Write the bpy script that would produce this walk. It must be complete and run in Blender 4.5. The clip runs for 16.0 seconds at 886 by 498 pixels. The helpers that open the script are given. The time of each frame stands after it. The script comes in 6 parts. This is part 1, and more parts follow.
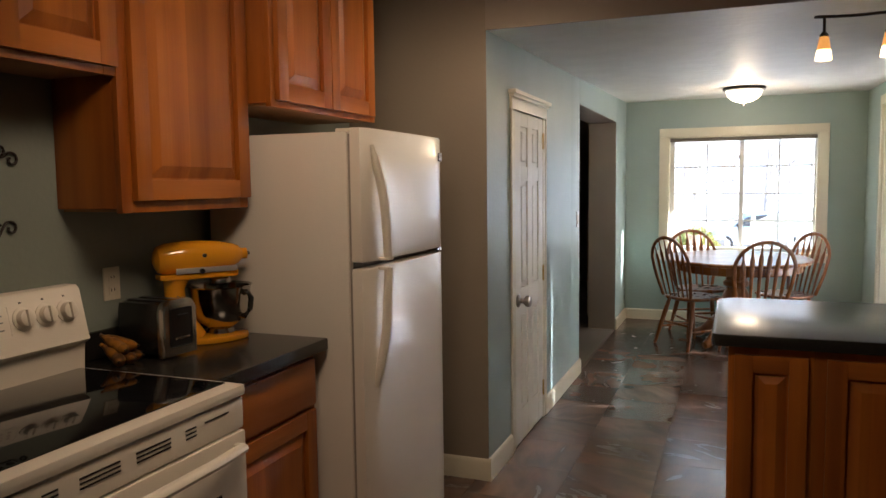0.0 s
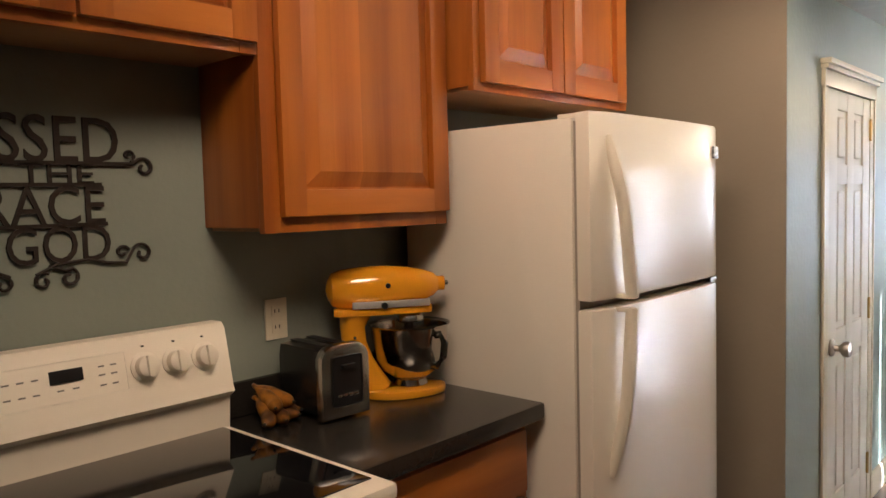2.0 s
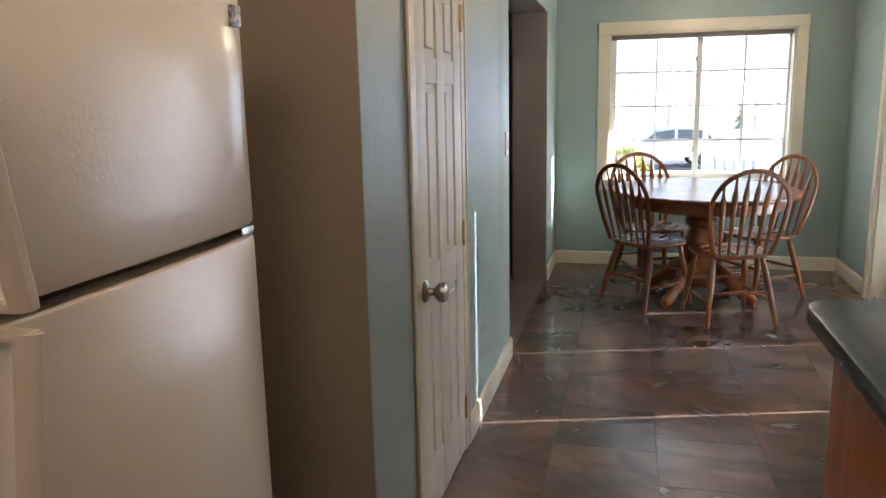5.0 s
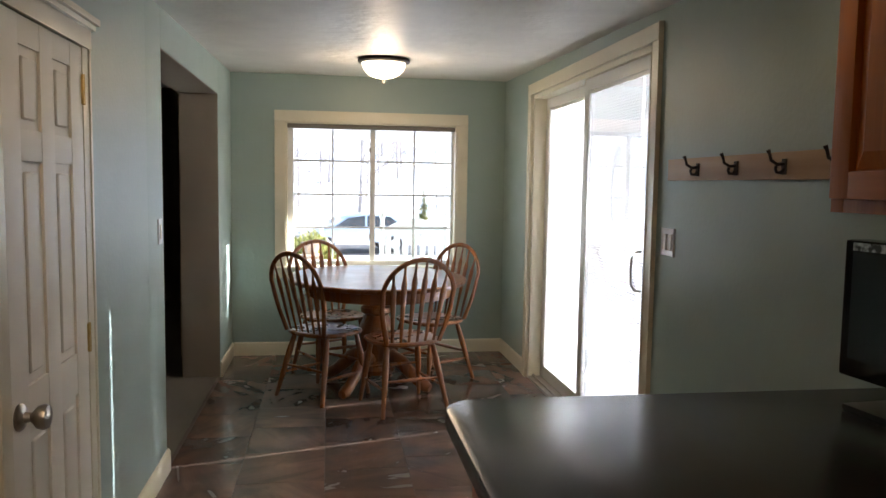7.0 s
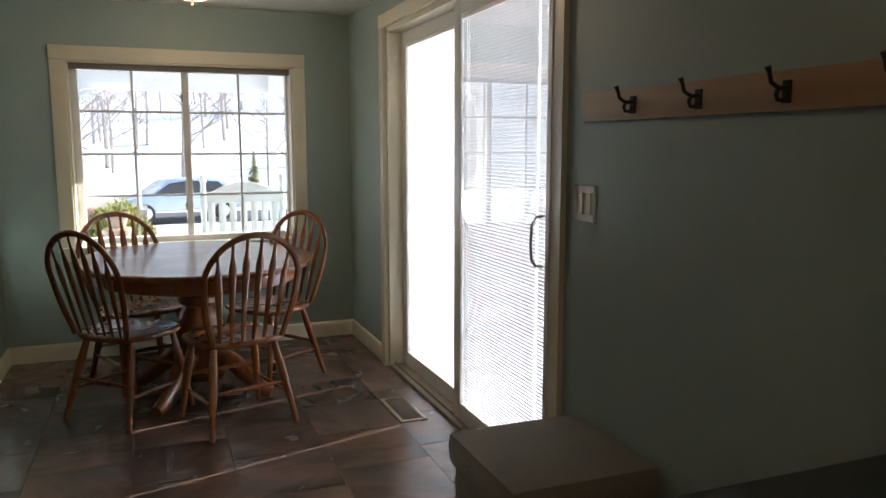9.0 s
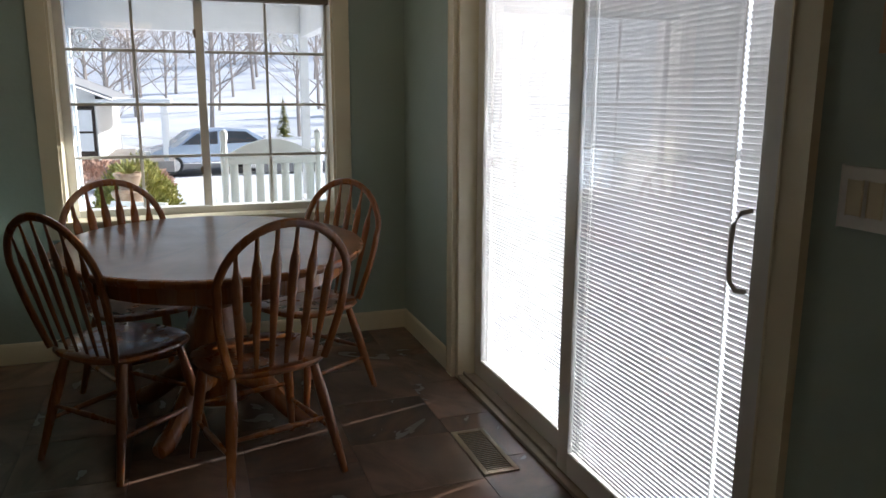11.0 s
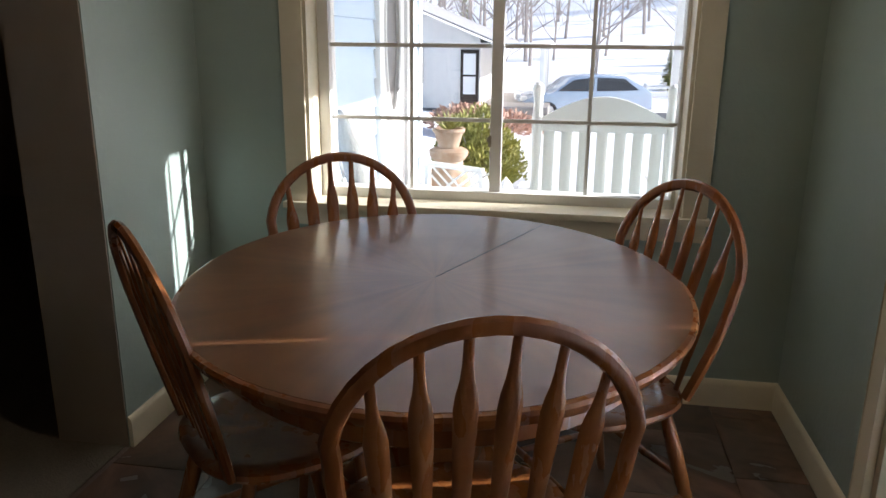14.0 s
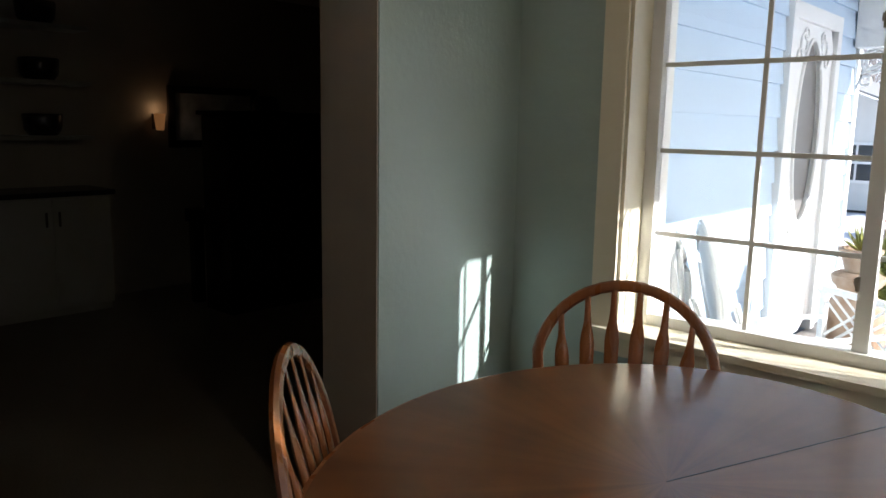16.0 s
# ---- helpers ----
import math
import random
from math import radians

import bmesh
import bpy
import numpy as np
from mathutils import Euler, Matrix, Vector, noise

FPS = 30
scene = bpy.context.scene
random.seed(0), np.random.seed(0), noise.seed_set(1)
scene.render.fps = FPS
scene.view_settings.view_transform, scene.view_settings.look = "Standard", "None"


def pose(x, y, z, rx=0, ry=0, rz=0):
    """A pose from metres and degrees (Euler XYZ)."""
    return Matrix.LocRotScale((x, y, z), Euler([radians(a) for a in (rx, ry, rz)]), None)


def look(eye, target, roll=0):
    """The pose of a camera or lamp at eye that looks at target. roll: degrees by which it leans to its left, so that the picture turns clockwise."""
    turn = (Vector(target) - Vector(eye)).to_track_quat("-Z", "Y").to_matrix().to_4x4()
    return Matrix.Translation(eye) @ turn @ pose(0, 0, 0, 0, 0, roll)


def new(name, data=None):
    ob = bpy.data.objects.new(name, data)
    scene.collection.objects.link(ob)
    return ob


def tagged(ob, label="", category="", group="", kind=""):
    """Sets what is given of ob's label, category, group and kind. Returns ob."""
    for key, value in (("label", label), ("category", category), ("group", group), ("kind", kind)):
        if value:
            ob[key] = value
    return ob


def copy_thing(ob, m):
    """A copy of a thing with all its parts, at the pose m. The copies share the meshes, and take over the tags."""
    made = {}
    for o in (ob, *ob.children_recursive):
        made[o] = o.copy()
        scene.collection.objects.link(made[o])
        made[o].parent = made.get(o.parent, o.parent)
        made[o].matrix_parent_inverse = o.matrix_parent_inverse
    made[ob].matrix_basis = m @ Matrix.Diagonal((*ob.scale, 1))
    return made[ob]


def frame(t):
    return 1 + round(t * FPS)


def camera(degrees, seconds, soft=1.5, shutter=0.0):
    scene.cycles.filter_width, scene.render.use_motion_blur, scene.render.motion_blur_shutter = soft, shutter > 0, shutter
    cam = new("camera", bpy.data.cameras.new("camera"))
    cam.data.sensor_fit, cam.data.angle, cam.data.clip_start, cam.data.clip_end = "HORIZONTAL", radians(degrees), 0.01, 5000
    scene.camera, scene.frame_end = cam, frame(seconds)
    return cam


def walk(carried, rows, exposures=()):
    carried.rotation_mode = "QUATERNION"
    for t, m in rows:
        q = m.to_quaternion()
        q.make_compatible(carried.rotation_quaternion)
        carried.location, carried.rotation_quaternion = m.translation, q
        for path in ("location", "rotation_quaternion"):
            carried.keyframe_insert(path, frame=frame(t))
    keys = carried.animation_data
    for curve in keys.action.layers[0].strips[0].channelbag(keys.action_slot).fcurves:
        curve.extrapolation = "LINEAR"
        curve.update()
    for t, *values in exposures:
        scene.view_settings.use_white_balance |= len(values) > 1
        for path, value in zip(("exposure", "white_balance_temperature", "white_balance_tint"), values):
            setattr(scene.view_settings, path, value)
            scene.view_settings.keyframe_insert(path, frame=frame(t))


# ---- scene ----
cam = camera(61.0, 16.0)
PATH = [
    (0, (0.09, 1.294, 1.419), (-0.638, 3.149, 1.25), -0.7),
    (0.5, (0.066, 1.504, 1.445), (-0.815, 3.294, 1.305), -0.4),
    (1, (0.011, 1.709, 1.427), (-1.081, 3.382, 1.338), -1.1),
    (1.5, (-0.062, 1.842, 1.434), (-1.333, 3.382, 1.332), -1.1),
    (2, (-0.135, 1.982, 1.413), (-1.486, 3.451, 1.284), -1.5),
    (2.5, (-0.174, 2.197, 1.404), (-1.562, 3.627, 1.233), -1.4),
    (3, (-0.232, 2.433, 1.394), (-1.563, 3.91, 1.172), -1.1),
    (3.5, (-0.288, 2.613, 1.382), (-1.495, 4.177, 1.067), -1.6),
    (4, (-0.333, 2.696, 1.383), (-1.299, 4.402, 0.986), -1.7),
    (4.5, (-0.359, 2.818, 1.384), (-1.072, 4.64, 0.971), -1.7),
    (5, (-0.376, 2.948, 1.383), (-0.859, 4.85, 0.995), -1.2),
    (5.2, (-0.366, 2.953, 1.393), (-0.766, 4.877, 1.019), -0.9),
    (7.5, (-0.213, 3.333, 1.391), (0.281, 5.266, 1.242), 0.8),
    (8, (-0.205, 3.542, 1.386), (0.442, 5.426, 1.209), 0.5),
    (10.3, (-0.014, 4.794, 1.305), (0.708, 6.623, 0.938), 0.3),
    (10.5, (-0.025, 4.887, 1.322), (0.682, 6.719, 0.945), 0.3),
    (11, (0.008, 5.144, 1.347), (0.643, 6.998, 0.949), 0.2),
    (11.5, (0.027, 5.383, 1.331), (0.567, 7.268, 0.936), 0.5),
    (12, (0.126, 5.639, 1.333), (0.511, 7.557, 0.919), 0.6),
    (12.5, (0.222, 5.878, 1.313), (0.432, 7.818, 0.875), 0.6),
    (13, (0.279, 6.118, 1.301), (0.328, 8.061, 0.827), 0.8),
    (13.5, (0.34, 6.369, 1.313), (0.216, 8.297, 0.798), 1.0),
    (14, (0.393, 6.586, 1.321), (0.077, 8.486, 0.784), 0.5),
    (14.5, (0.425, 6.777, 1.337), (-0.094, 8.641, 0.832), 0.2),
    (15, (0.491, 6.963, 1.349), (-0.288, 8.754, 0.92), 1.2),
    (15.5, (0.576, 7.09, 1.361), (-0.508, 8.734, 1.012), 1.4),
    (16, (0.617, 7.125, 1.369), (-0.706, 8.589, 1.044), 1.0),
]
EXPOSURES = [(0, 2.7, 6100, 10), (1.5, 3.3, 6000, 10), (2.0, 3.55, 5950, 10), (3.5, 3.8, 5800, 10), (4.5, 3.25, 5800, 10), (5.0, 2.75, 5850, 10), (7.5, 2.15, 6250, 10), (8.0, 1.95, 6250, 10),
             (10.5, 1.1, 6350, 10), (11.5, 0.55, 6300, 10), (12.5, 0.38, 6200, 10), (13.0, 0.58, 6250, 10), (13.5, 0.8, 6300, 12), (14.0, 1.15, 6400, 13), (14.5, 1.3, 6400, 13), (15.0, 1.25, 6300, 12), (16, 1.1, 6250, 10)]
walk(cam, [(t, look(eye, target, roll)) for t, eye, target, roll in PATH], EXPOSURES)

# ---- world, sun ----
SUN_FROM = Vector((1.0, 0.285, 0.44)).normalized()
world = bpy.data.worlds.new("world")
scene.world = world
world.use_nodes = True
_n, _l = world.node_tree.nodes, world.node_tree.links
sky = _n.new("ShaderNodeTexSky")
sky.sky_type = "NISHITA"
sky.sun_disc = False
sky.sun_elevation = math.asin(SUN_FROM.z)
sky.sun_rotation = math.atan2(SUN_FROM.x, SUN_FROM.y)
_l.new(sky.outputs[0], _n["Background"].inputs[0])
_n["Background"].inputs[1].default_value = 0.12
sun_data = bpy.data.lights.new("sun", "SUN")
sun_data.energy, sun_data.angle, sun_data.color = 5.0, radians(0.5), (1.0, 0.97, 0.94)
sun_lamp = new("sun", sun_data)
sun_lamp.matrix_world = look(SUN_FROM * 40, (0, 0, 0))


# ---- materials ----
def mat(name, base, rough=0.5, metal=0.0, second=None, scale=6.0, stretch=(1, 1, 1), bump=0.0, bump_scale=80.0,
        spec=0.5, coat=0.0, vary=0.0, rough_vary=0.0, contrast=1.0, detail=5.0, emit=None, emit_strength=0.0, swirl=0.0):
    """Two-scale noise between two colours, with fine relief."""
    m = bpy.data.materials.new(name)
    m.use_nodes = True
    n, l = m.node_tree.nodes, m.node_tree.links
    p = n["Principled BSDF"]
    p.inputs["Roughness"].default_value = rough
    p.inputs["Metallic"].default_value = metal
    p.inputs["Specular IOR Level"].default_value = spec
    p.inputs["Coat Weight"].default_value = coat
    p.inputs["Coat Roughness"].default_value = 0.12
    tc = n.new("ShaderNodeTexCoord")
    mp = n.new("ShaderNodeMapping")
    mp.inputs["Scale"].default_value = stretch
    l.new(tc.outputs["Object"], mp.inputs[0])
    nz = n.new("ShaderNodeTexNoise")
    nz.inputs["Scale"].default_value = scale
    nz.inputs["Detail"].default_value = detail
    nz.inputs["Distortion"].default_value = swirl
    l.new(mp.outputs[0], nz.inputs["Vector"])
    ramp = n.new("ShaderNodeMapRange")
    ramp.inputs[1].default_value = 0.5 - 0.25 / contrast
    ramp.inputs[2].default_value = 0.5 + 0.25 / contrast
    l.new(nz.outputs[0], ramp.inputs[0])
    mix = n.new("ShaderNodeMix")
    mix.data_type = "RGBA"
    s = second or tuple(c * 0.88 for c in base)
    mix.inputs[6].default_value = (*base, 1)
    mix.inputs[7].default_value = (*s, 1)
    l.new(ramp.outputs[0], mix.inputs[0])
    col = mix.outputs[2]
    if vary:
        oi = n.new("ShaderNodeObjectInfo")
        hs = n.new("ShaderNodeHueSaturation")
        mr = n.new("ShaderNodeMapRange")
        mr.inputs[3].default_value, mr.inputs[4].default_value = 1 - vary, 1 + vary
        l.new(oi.outputs["Random"], mr.inputs[0])
        l.new(mr.outputs[0], hs.inputs["Value"])
        l.new(col, hs.inputs["Color"])
        col = hs.outputs[0]
    l.new(col, p.inputs["Base Color"])
    if rough_vary:
        mr2 = n.new("ShaderNodeMapRange")
        mr2.inputs[3].default_value, mr2.inputs[4].default_value = max(0.02, rough - rough_vary), rough + rough_vary
        l.new(nz.outputs[0], mr2.inputs[0])
        l.new(mr2.outputs[0], p.inputs["Roughness"])
    if bump:
        nb = n.new("ShaderNodeTexNoise")
        nb.inputs["Scale"].default_value = bump_scale
        nb.inputs["Detail"].default_value = 3.0
        l.new(mp.outputs[0], nb.inputs["Vector"])
        bp = n.new("ShaderNodeBump")
        bp.inputs["Strength"].default_value = bump
        bp.inputs["Distance"].default_value = 0.01
        l.new(nb.outputs[0], bp.inputs["Height"])
        l.new(bp.outputs[0], p.inputs["Normal"])
    if emit:
        p.inputs["Emission Color"].default_value = (*emit, 1)
        p.inputs["Emission Strength"].default_value = emit_strength
    return m


def wood(name, base, dark, axis="z", rough=0.35, coat=0.2, ring=14.0, vary=0.0, stave=0.0):
    """Streaked grain running along one axis; with glued staves of uneven tone where a stave width is given."""
    st = {"x": (0.06, 1, 1), "y": (1, 0.06, 1), "z": (1, 1, 0.06)}[axis]
    m = mat(name, base, rough, second=dark, scale=ring, stretch=st, bump=0.06, bump_scale=140, coat=coat,
            rough_vary=0.08, contrast=1.7, detail=8, vary=vary)
    n, l = m.node_tree.nodes, m.node_tree.links
    p = n["Principled BSDF"]
    old = p.inputs["Base Color"].links[0].from_socket
    tc = n.new("ShaderNodeTexCoord")
    big = n.new("ShaderNodeTexNoise")
    big.inputs["Scale"].default_value = 2.2
    big.inputs["Detail"].default_value = 2
    l.new(tc.outputs["Object"], big.inputs["Vector"])
    mx = n.new("ShaderNodeMix")
    mx.data_type, mx.blend_type = "RGBA", "MULTIPLY"
    mr = n.new("ShaderNodeMapRange")
    mr.inputs[1].default_value, mr.inputs[2].default_value = 0.35, 0.65
    mr.inputs[3].default_value, mr.inputs[4].default_value = 0.0, 0.45
    l.new(big.outputs[0], mr.inputs[0])
    l.new(mr.outputs[0], mx.inputs[0])
    l.new(old, mx.inputs[6])
    mx.inputs[7].default_value = (0.62, 0.55, 0.5, 1)
    col = mx.outputs[2]
    if stave:
        sp = n.new("ShaderNodeSeparateXYZ")
        l.new(tc.outputs["Object"], sp.inputs[0])
        dv = n.new("ShaderNodeMath")
        dv.operation = "DIVIDE"
        dv.inputs[1].default_value = stave
        l.new(sp.outputs[2 if axis == "y" else 1], dv.inputs[0])
        fl = n.new("ShaderNodeMath")
        fl.operation = "FLOOR"
        l.new(dv.outputs[0], fl.inputs[0])
        wn = n.new("ShaderNodeTexWhiteNoise")
        wn.noise_dimensions = "1D"
        l.new(fl.outputs[0], wn.inputs["W"])
        mv = n.new("ShaderNodeMapRange")
        mv.inputs[3].default_value, mv.inputs[4].default_value = 0.82, 1.16
        l.new(wn.outputs["Value"], mv.inputs[0])
        hs = n.new("ShaderNodeHueSaturation")
        l.new(mv.outputs[0], hs.inputs["Value"])
        l.new(col, hs.inputs["Color"])
        col = hs.outputs[0]
    l.new(col, p.inputs["Base Color"])
    return m


def glass_mat(name, tint=(1, 1, 1), rough=0.0):
    m = bpy.data.materials.new(name)
    m.use_nodes = True
    p = m.node_tree.nodes["Principled BSDF"]
    p.inputs["Base Color"].default_value = (*tint, 1)
    p.inputs["Transmission Weight"].default_value = 1.0
    p.inputs["Roughness"].default_value = rough
    p.inputs["IOR"].default_value = 1.45
    return m


def slat_mat(name, colour, through_share):
    m = bpy.data.materials.new(name)
    m.use_nodes = True
    n, l = m.node_tree.nodes, m.node_tree.links
    d, tr, mx = n.new("ShaderNodeBsdfDiffuse"), n.new("ShaderNodeBsdfTranslucent"), n.new("ShaderNodeMixShader")
    nz = n.new("ShaderNodeTexNoise")
    nz.inputs["Scale"].default_value = 3.0
    hs = n.new("ShaderNodeMix")
    hs.data_type = "RGBA"
    hs.inputs[6].default_value = (*colour, 1)
    hs.inputs[7].default_value = (*[c * 0.93 for c in colour], 1)
    l.new(nz.outputs[0], hs.inputs[0])
    l.new(hs.outputs[2], d.inputs[0])
    l.new(hs.outputs[2], tr.inputs[0])
    mx.inputs[0].default_value = through_share
    l.new(d.outputs[0], mx.inputs[1])
    l.new(tr.outputs[0], mx.inputs[2])
    l.new(mx.outputs[0], n["Material Output"].inputs[0])
    n.remove(n["Principled BSDF"])
    return m


def slate(name):
    """Glazed slate-look tile: rusty and grey-brown clouds with drawn-out streaks that differ from tile to tile."""
    m = mat(name, (0.235, 0.133, 0.092), 0.22, second=(0.112, 0.087, 0.073), scale=3.0, contrast=1.3, detail=7, vary=0.28, spec=0.6, swirl=0.4)
    n, l = m.node_tree.nodes, m.node_tree.links
    p = n["Principled BSDF"]
    tc, oi = n.new("ShaderNodeTexCoord"), n.new("ShaderNodeObjectInfo")
    off = n.new("ShaderNodeVectorMath")
    off.operation = "SCALE"
    off.inputs[0].default_value = (37.0, 53.0, 11.0)
    l.new(oi.outputs["Random"], off.inputs["Scale"])
    ad = n.new("ShaderNodeVectorMath")
    ad.operation = "ADD"
    l.new(tc.outputs["Object"], ad.inputs[0])
    l.new(off.outputs[0], ad.inputs[1])
    for nd in list(n):
        if nd.type == "MAPPING":
            l.new(ad.outputs[0], nd.inputs[0])
    rot = n.new("ShaderNodeMapping")
    rot.inputs["Scale"].default_value = (1.0, 0.34, 1.0)
    turn = n.new("ShaderNodeVectorRotate")
    turn.rotation_type = "Z_AXIS"
    an = n.new("ShaderNodeMath")
    an.operation = "MULTIPLY"
    an.inputs[1].default_value = 9.0
    l.new(oi.outputs["Random"], an.inputs[0])
    l.new(an.outputs[0], turn.inputs["Angle"])
    l.new(ad.outputs[0], turn.inputs["Vector"])
    l.new(turn.outputs[0], rot.inputs[0])
    st = n.new("ShaderNodeTexNoise")
    st.inputs["Scale"].default_value, st.inputs["Detail"].default_value, st.inputs["Distortion"].default_value = 7.0, 7.0, 0.9
    l.new(rot.outputs[0], st.inputs["Vector"])
    mr = n.new("ShaderNodeMapRange")
    mr.inputs[1].default_value, mr.inputs[2].default_value, mr.inputs[4].default_value = 0.42, 0.68, 0.72
    l.new(st.outputs[0], mr.inputs[0])
    mx = n.new("ShaderNodeMix")
    mx.data_type = "RGBA"
    l.new(p.inputs["Base Color"].links[0].from_socket, mx.inputs[6])
    mx.inputs[7].default_value = (0.075, 0.058, 0.05, 1)
    l.new(mr.outputs[0], mx.inputs[0])
    l.new(mx.outputs[2], p.inputs["Base Color"])
    rr = n.new("ShaderNodeMapRange")
    rr.inputs[1].default_value, rr.inputs[2].default_value = 0.35, 0.7
    rr.inputs[3].default_value, rr.inputs[4].default_value = 0.17, 0.29
    l.new(st.outputs[0], rr.inputs[0])
    l.new(rr.outputs[0], p.inputs["Roughness"])
    bp = n.new("ShaderNodeBump")
    bp.inputs["Strength"].default_value, bp.inputs["Distance"].default_value = 0.09, 0.006
    wav = n.new("ShaderNodeTexNoise")
    wav.inputs["Scale"].default_value, wav.inputs["Detail"].default_value = 9.0, 2.0
    l.new(ad.outputs[0], wav.inputs["Vector"])
    l.new(wav.outputs[0], bp.inputs["Height"])
    l.new(bp.outputs[0], p.inputs["Normal"])
    return m


# Sage paint again, with the stove wall's shade and warm light in its colour.
SAGE_SHADED = mat("sage wall paint, warm shaded copy", (0.25, 0.28, 0.235), 0.5, second=(0.23, 0.26, 0.217), scale=2.5, bump=0.1, bump_scale=45, rough_vary=0.06)
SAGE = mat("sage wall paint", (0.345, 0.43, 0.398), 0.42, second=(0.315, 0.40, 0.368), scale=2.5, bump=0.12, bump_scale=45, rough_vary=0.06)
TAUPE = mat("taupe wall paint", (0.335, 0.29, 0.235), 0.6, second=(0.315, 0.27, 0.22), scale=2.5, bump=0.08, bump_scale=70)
# Stub wall: warm lamplight and shade mixed into a browner, darker wall colour.
STUB = mat("stub wall paint, lamplight and shade in colour", (0.285, 0.240, 0.185), 0.6, second=(0.265, 0.222, 0.17), scale=2.5, bump=0.08, bump_scale=60)
CEIL = mat("textured white ceiling paint", (0.72, 0.70, 0.645), 0.5, second=(0.66, 0.64, 0.59), scale=5, bump=0.55, bump_scale=14, contrast=1.6)
CREAM = mat("cream trim paint", (0.72, 0.67, 0.52), 0.32, second=(0.68, 0.63, 0.48), scale=5, bump=0.05, bump_scale=60, rough_vary=0.05)
DOORP = mat("cream door paint", (0.82, 0.79, 0.69), 0.42, second=(0.80, 0.77, 0.67), scale=3, spec=0.4, detail=1)
VINYL = mat("white vinyl", (0.74, 0.75, 0.72), 0.35, second=(0.70, 0.70, 0.68), scale=8)
TILE = slate("brown slate-look tile")
GROUT = mat("dark brown grout", (0.12, 0.085, 0.066), 0.8, scale=40, bump=0.3)
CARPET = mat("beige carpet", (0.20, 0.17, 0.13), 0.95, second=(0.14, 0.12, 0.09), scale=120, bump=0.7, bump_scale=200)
ALDER = wood("honey alder wood", (0.48, 0.150, 0.017), (0.29, 0.076, 0.008), "z", 0.40, 0.12, 11, stave=0.083)
ALDER_H = wood("honey alder wood, level grain", (0.49, 0.16, 0.021), (0.30, 0.082, 0.010), "y", 0.40, 0.12, 11)
ALDER_IN = wood("pale cabinet underside", (0.42, 0.24, 0.11), (0.33, 0.18, 0.08), "y", 0.5, 0.0, 9)
OAK = wood("golden oak", (0.36, 0.135, 0.040), (0.22, 0.072, 0.020), "z", 0.28, 0.4, 18)
LAMINATE = mat("dark charcoal laminate", (0.018, 0.0165, 0.015), 0.23, second=(0.024, 0.022, 0.019), scale=160, rough_vary=0.015)
APPL = mat("bisque appliance enamel", (0.84, 0.79, 0.69), 0.27, second=(0.832, 0.782, 0.682), scale=2, bump=0.045, bump_scale=130, spec=0.85, detail=1, coat=0.35)
APPL_S = mat("bisque smooth enamel", (0.72, 0.66, 0.55), 0.36, second=(0.70, 0.64, 0.53), scale=4)
PLAST_D = mat("black plastic", (0.012, 0.012, 0.013), 0.3, scale=30)
RUBBER = mat("taupe gasket", (0.30, 0.265, 0.22), 0.7, scale=30)
GLASSTOP = mat("black glass cooktop", (0.004, 0.004, 0.005), 0.05, scale=20, spec=0.6)
SATIN = mat("bright satin metal", (0.80, 0.78, 0.74), 0.42, 0.8, second=(0.74, 0.72, 0.68), scale=50, rough_vary=0.06)
STEEL = mat("brushed steel", (0.55, 0.53, 0.50), 0.25, 1.0, second=(0.48, 0.46, 0.43), scale=60, stretch=(1, 1, 0.1), rough_vary=0.06)
POLISH = mat("polished steel", (0.50, 0.47, 0.43), 0.13, 1.0, second=(0.46, 0.43, 0.39), scale=20, rough_vary=0.03)
NICKEL = mat("satin nickel", (0.42, 0.38, 0.33), 0.28, 1.0, scale=30)
BRASS = mat("aged brass", (0.55, 0.38, 0.13), 0.35, 1.0, second=(0.42, 0.28, 0.09), scale=60)
BRONZE = mat("oil-rubbed bronze", (0.030, 0.022, 0.018), 0.4, 0.6, second=(0.05, 0.035, 0.025), scale=40)
IRON = mat("dark brown wrought metal", (0.022, 0.016, 0.013), 0.5, 0.3, second=(0.035, 0.024, 0.018), scale=30, bump=0.1)
YELLOW = mat("marigold enamel", (0.85, 0.37, 0.014), 0.14, second=(0.82, 0.34, 0.013), scale=3, coat=0.6)
BANANA = mat("ripe banana skin", (0.33, 0.135, 0.013), 0.45, second=(0.07, 0.028, 0.010), scale=26, contrast=2.0)
IVORY = mat("ivory plastic", (0.72, 0.66, 0.50), 0.3, scale=20)
WHITE_P = mat("white plastic", (0.78, 0.78, 0.76), 0.35, scale=20)
PINE = wood("pale pine board", (0.50, 0.34, 0.20), (0.40, 0.25, 0.13), "y", 0.5, 0.05, 12)
FROST = mat("frosted lamp glass", (0.85, 0.75, 0.60), 0.35, second=(0.80, 0.68, 0.52), scale=9, emit=(1.0, 0.80, 0.55), emit_strength=0.9)
AMBER = mat("amber lamp glass", (0.70, 0.34, 0.09), 0.3, second=(0.60, 0.24, 0.05), scale=12, emit=(1.0, 0.42, 0.10), emit_strength=0.12)
GLOW = mat("lit cream lamp glass", (0.85, 0.72, 0.45), 0.35, scale=12, emit=(1.0, 0.72, 0.32), emit_strength=0.75)
PANE = glass_mat("clear window glass")
# Same white slat twice: fixed leaf coloured brighter as sunlit, sliding leaf darker as backlit.
SLAT_SUN = slat_mat("white blind slat, sunlit copy", (0.70, 0.71, 0.73), 0.135)
SLAT = slat_mat("white blind slat, shaded copy", (0.46, 0.47, 0.49), 0.06)


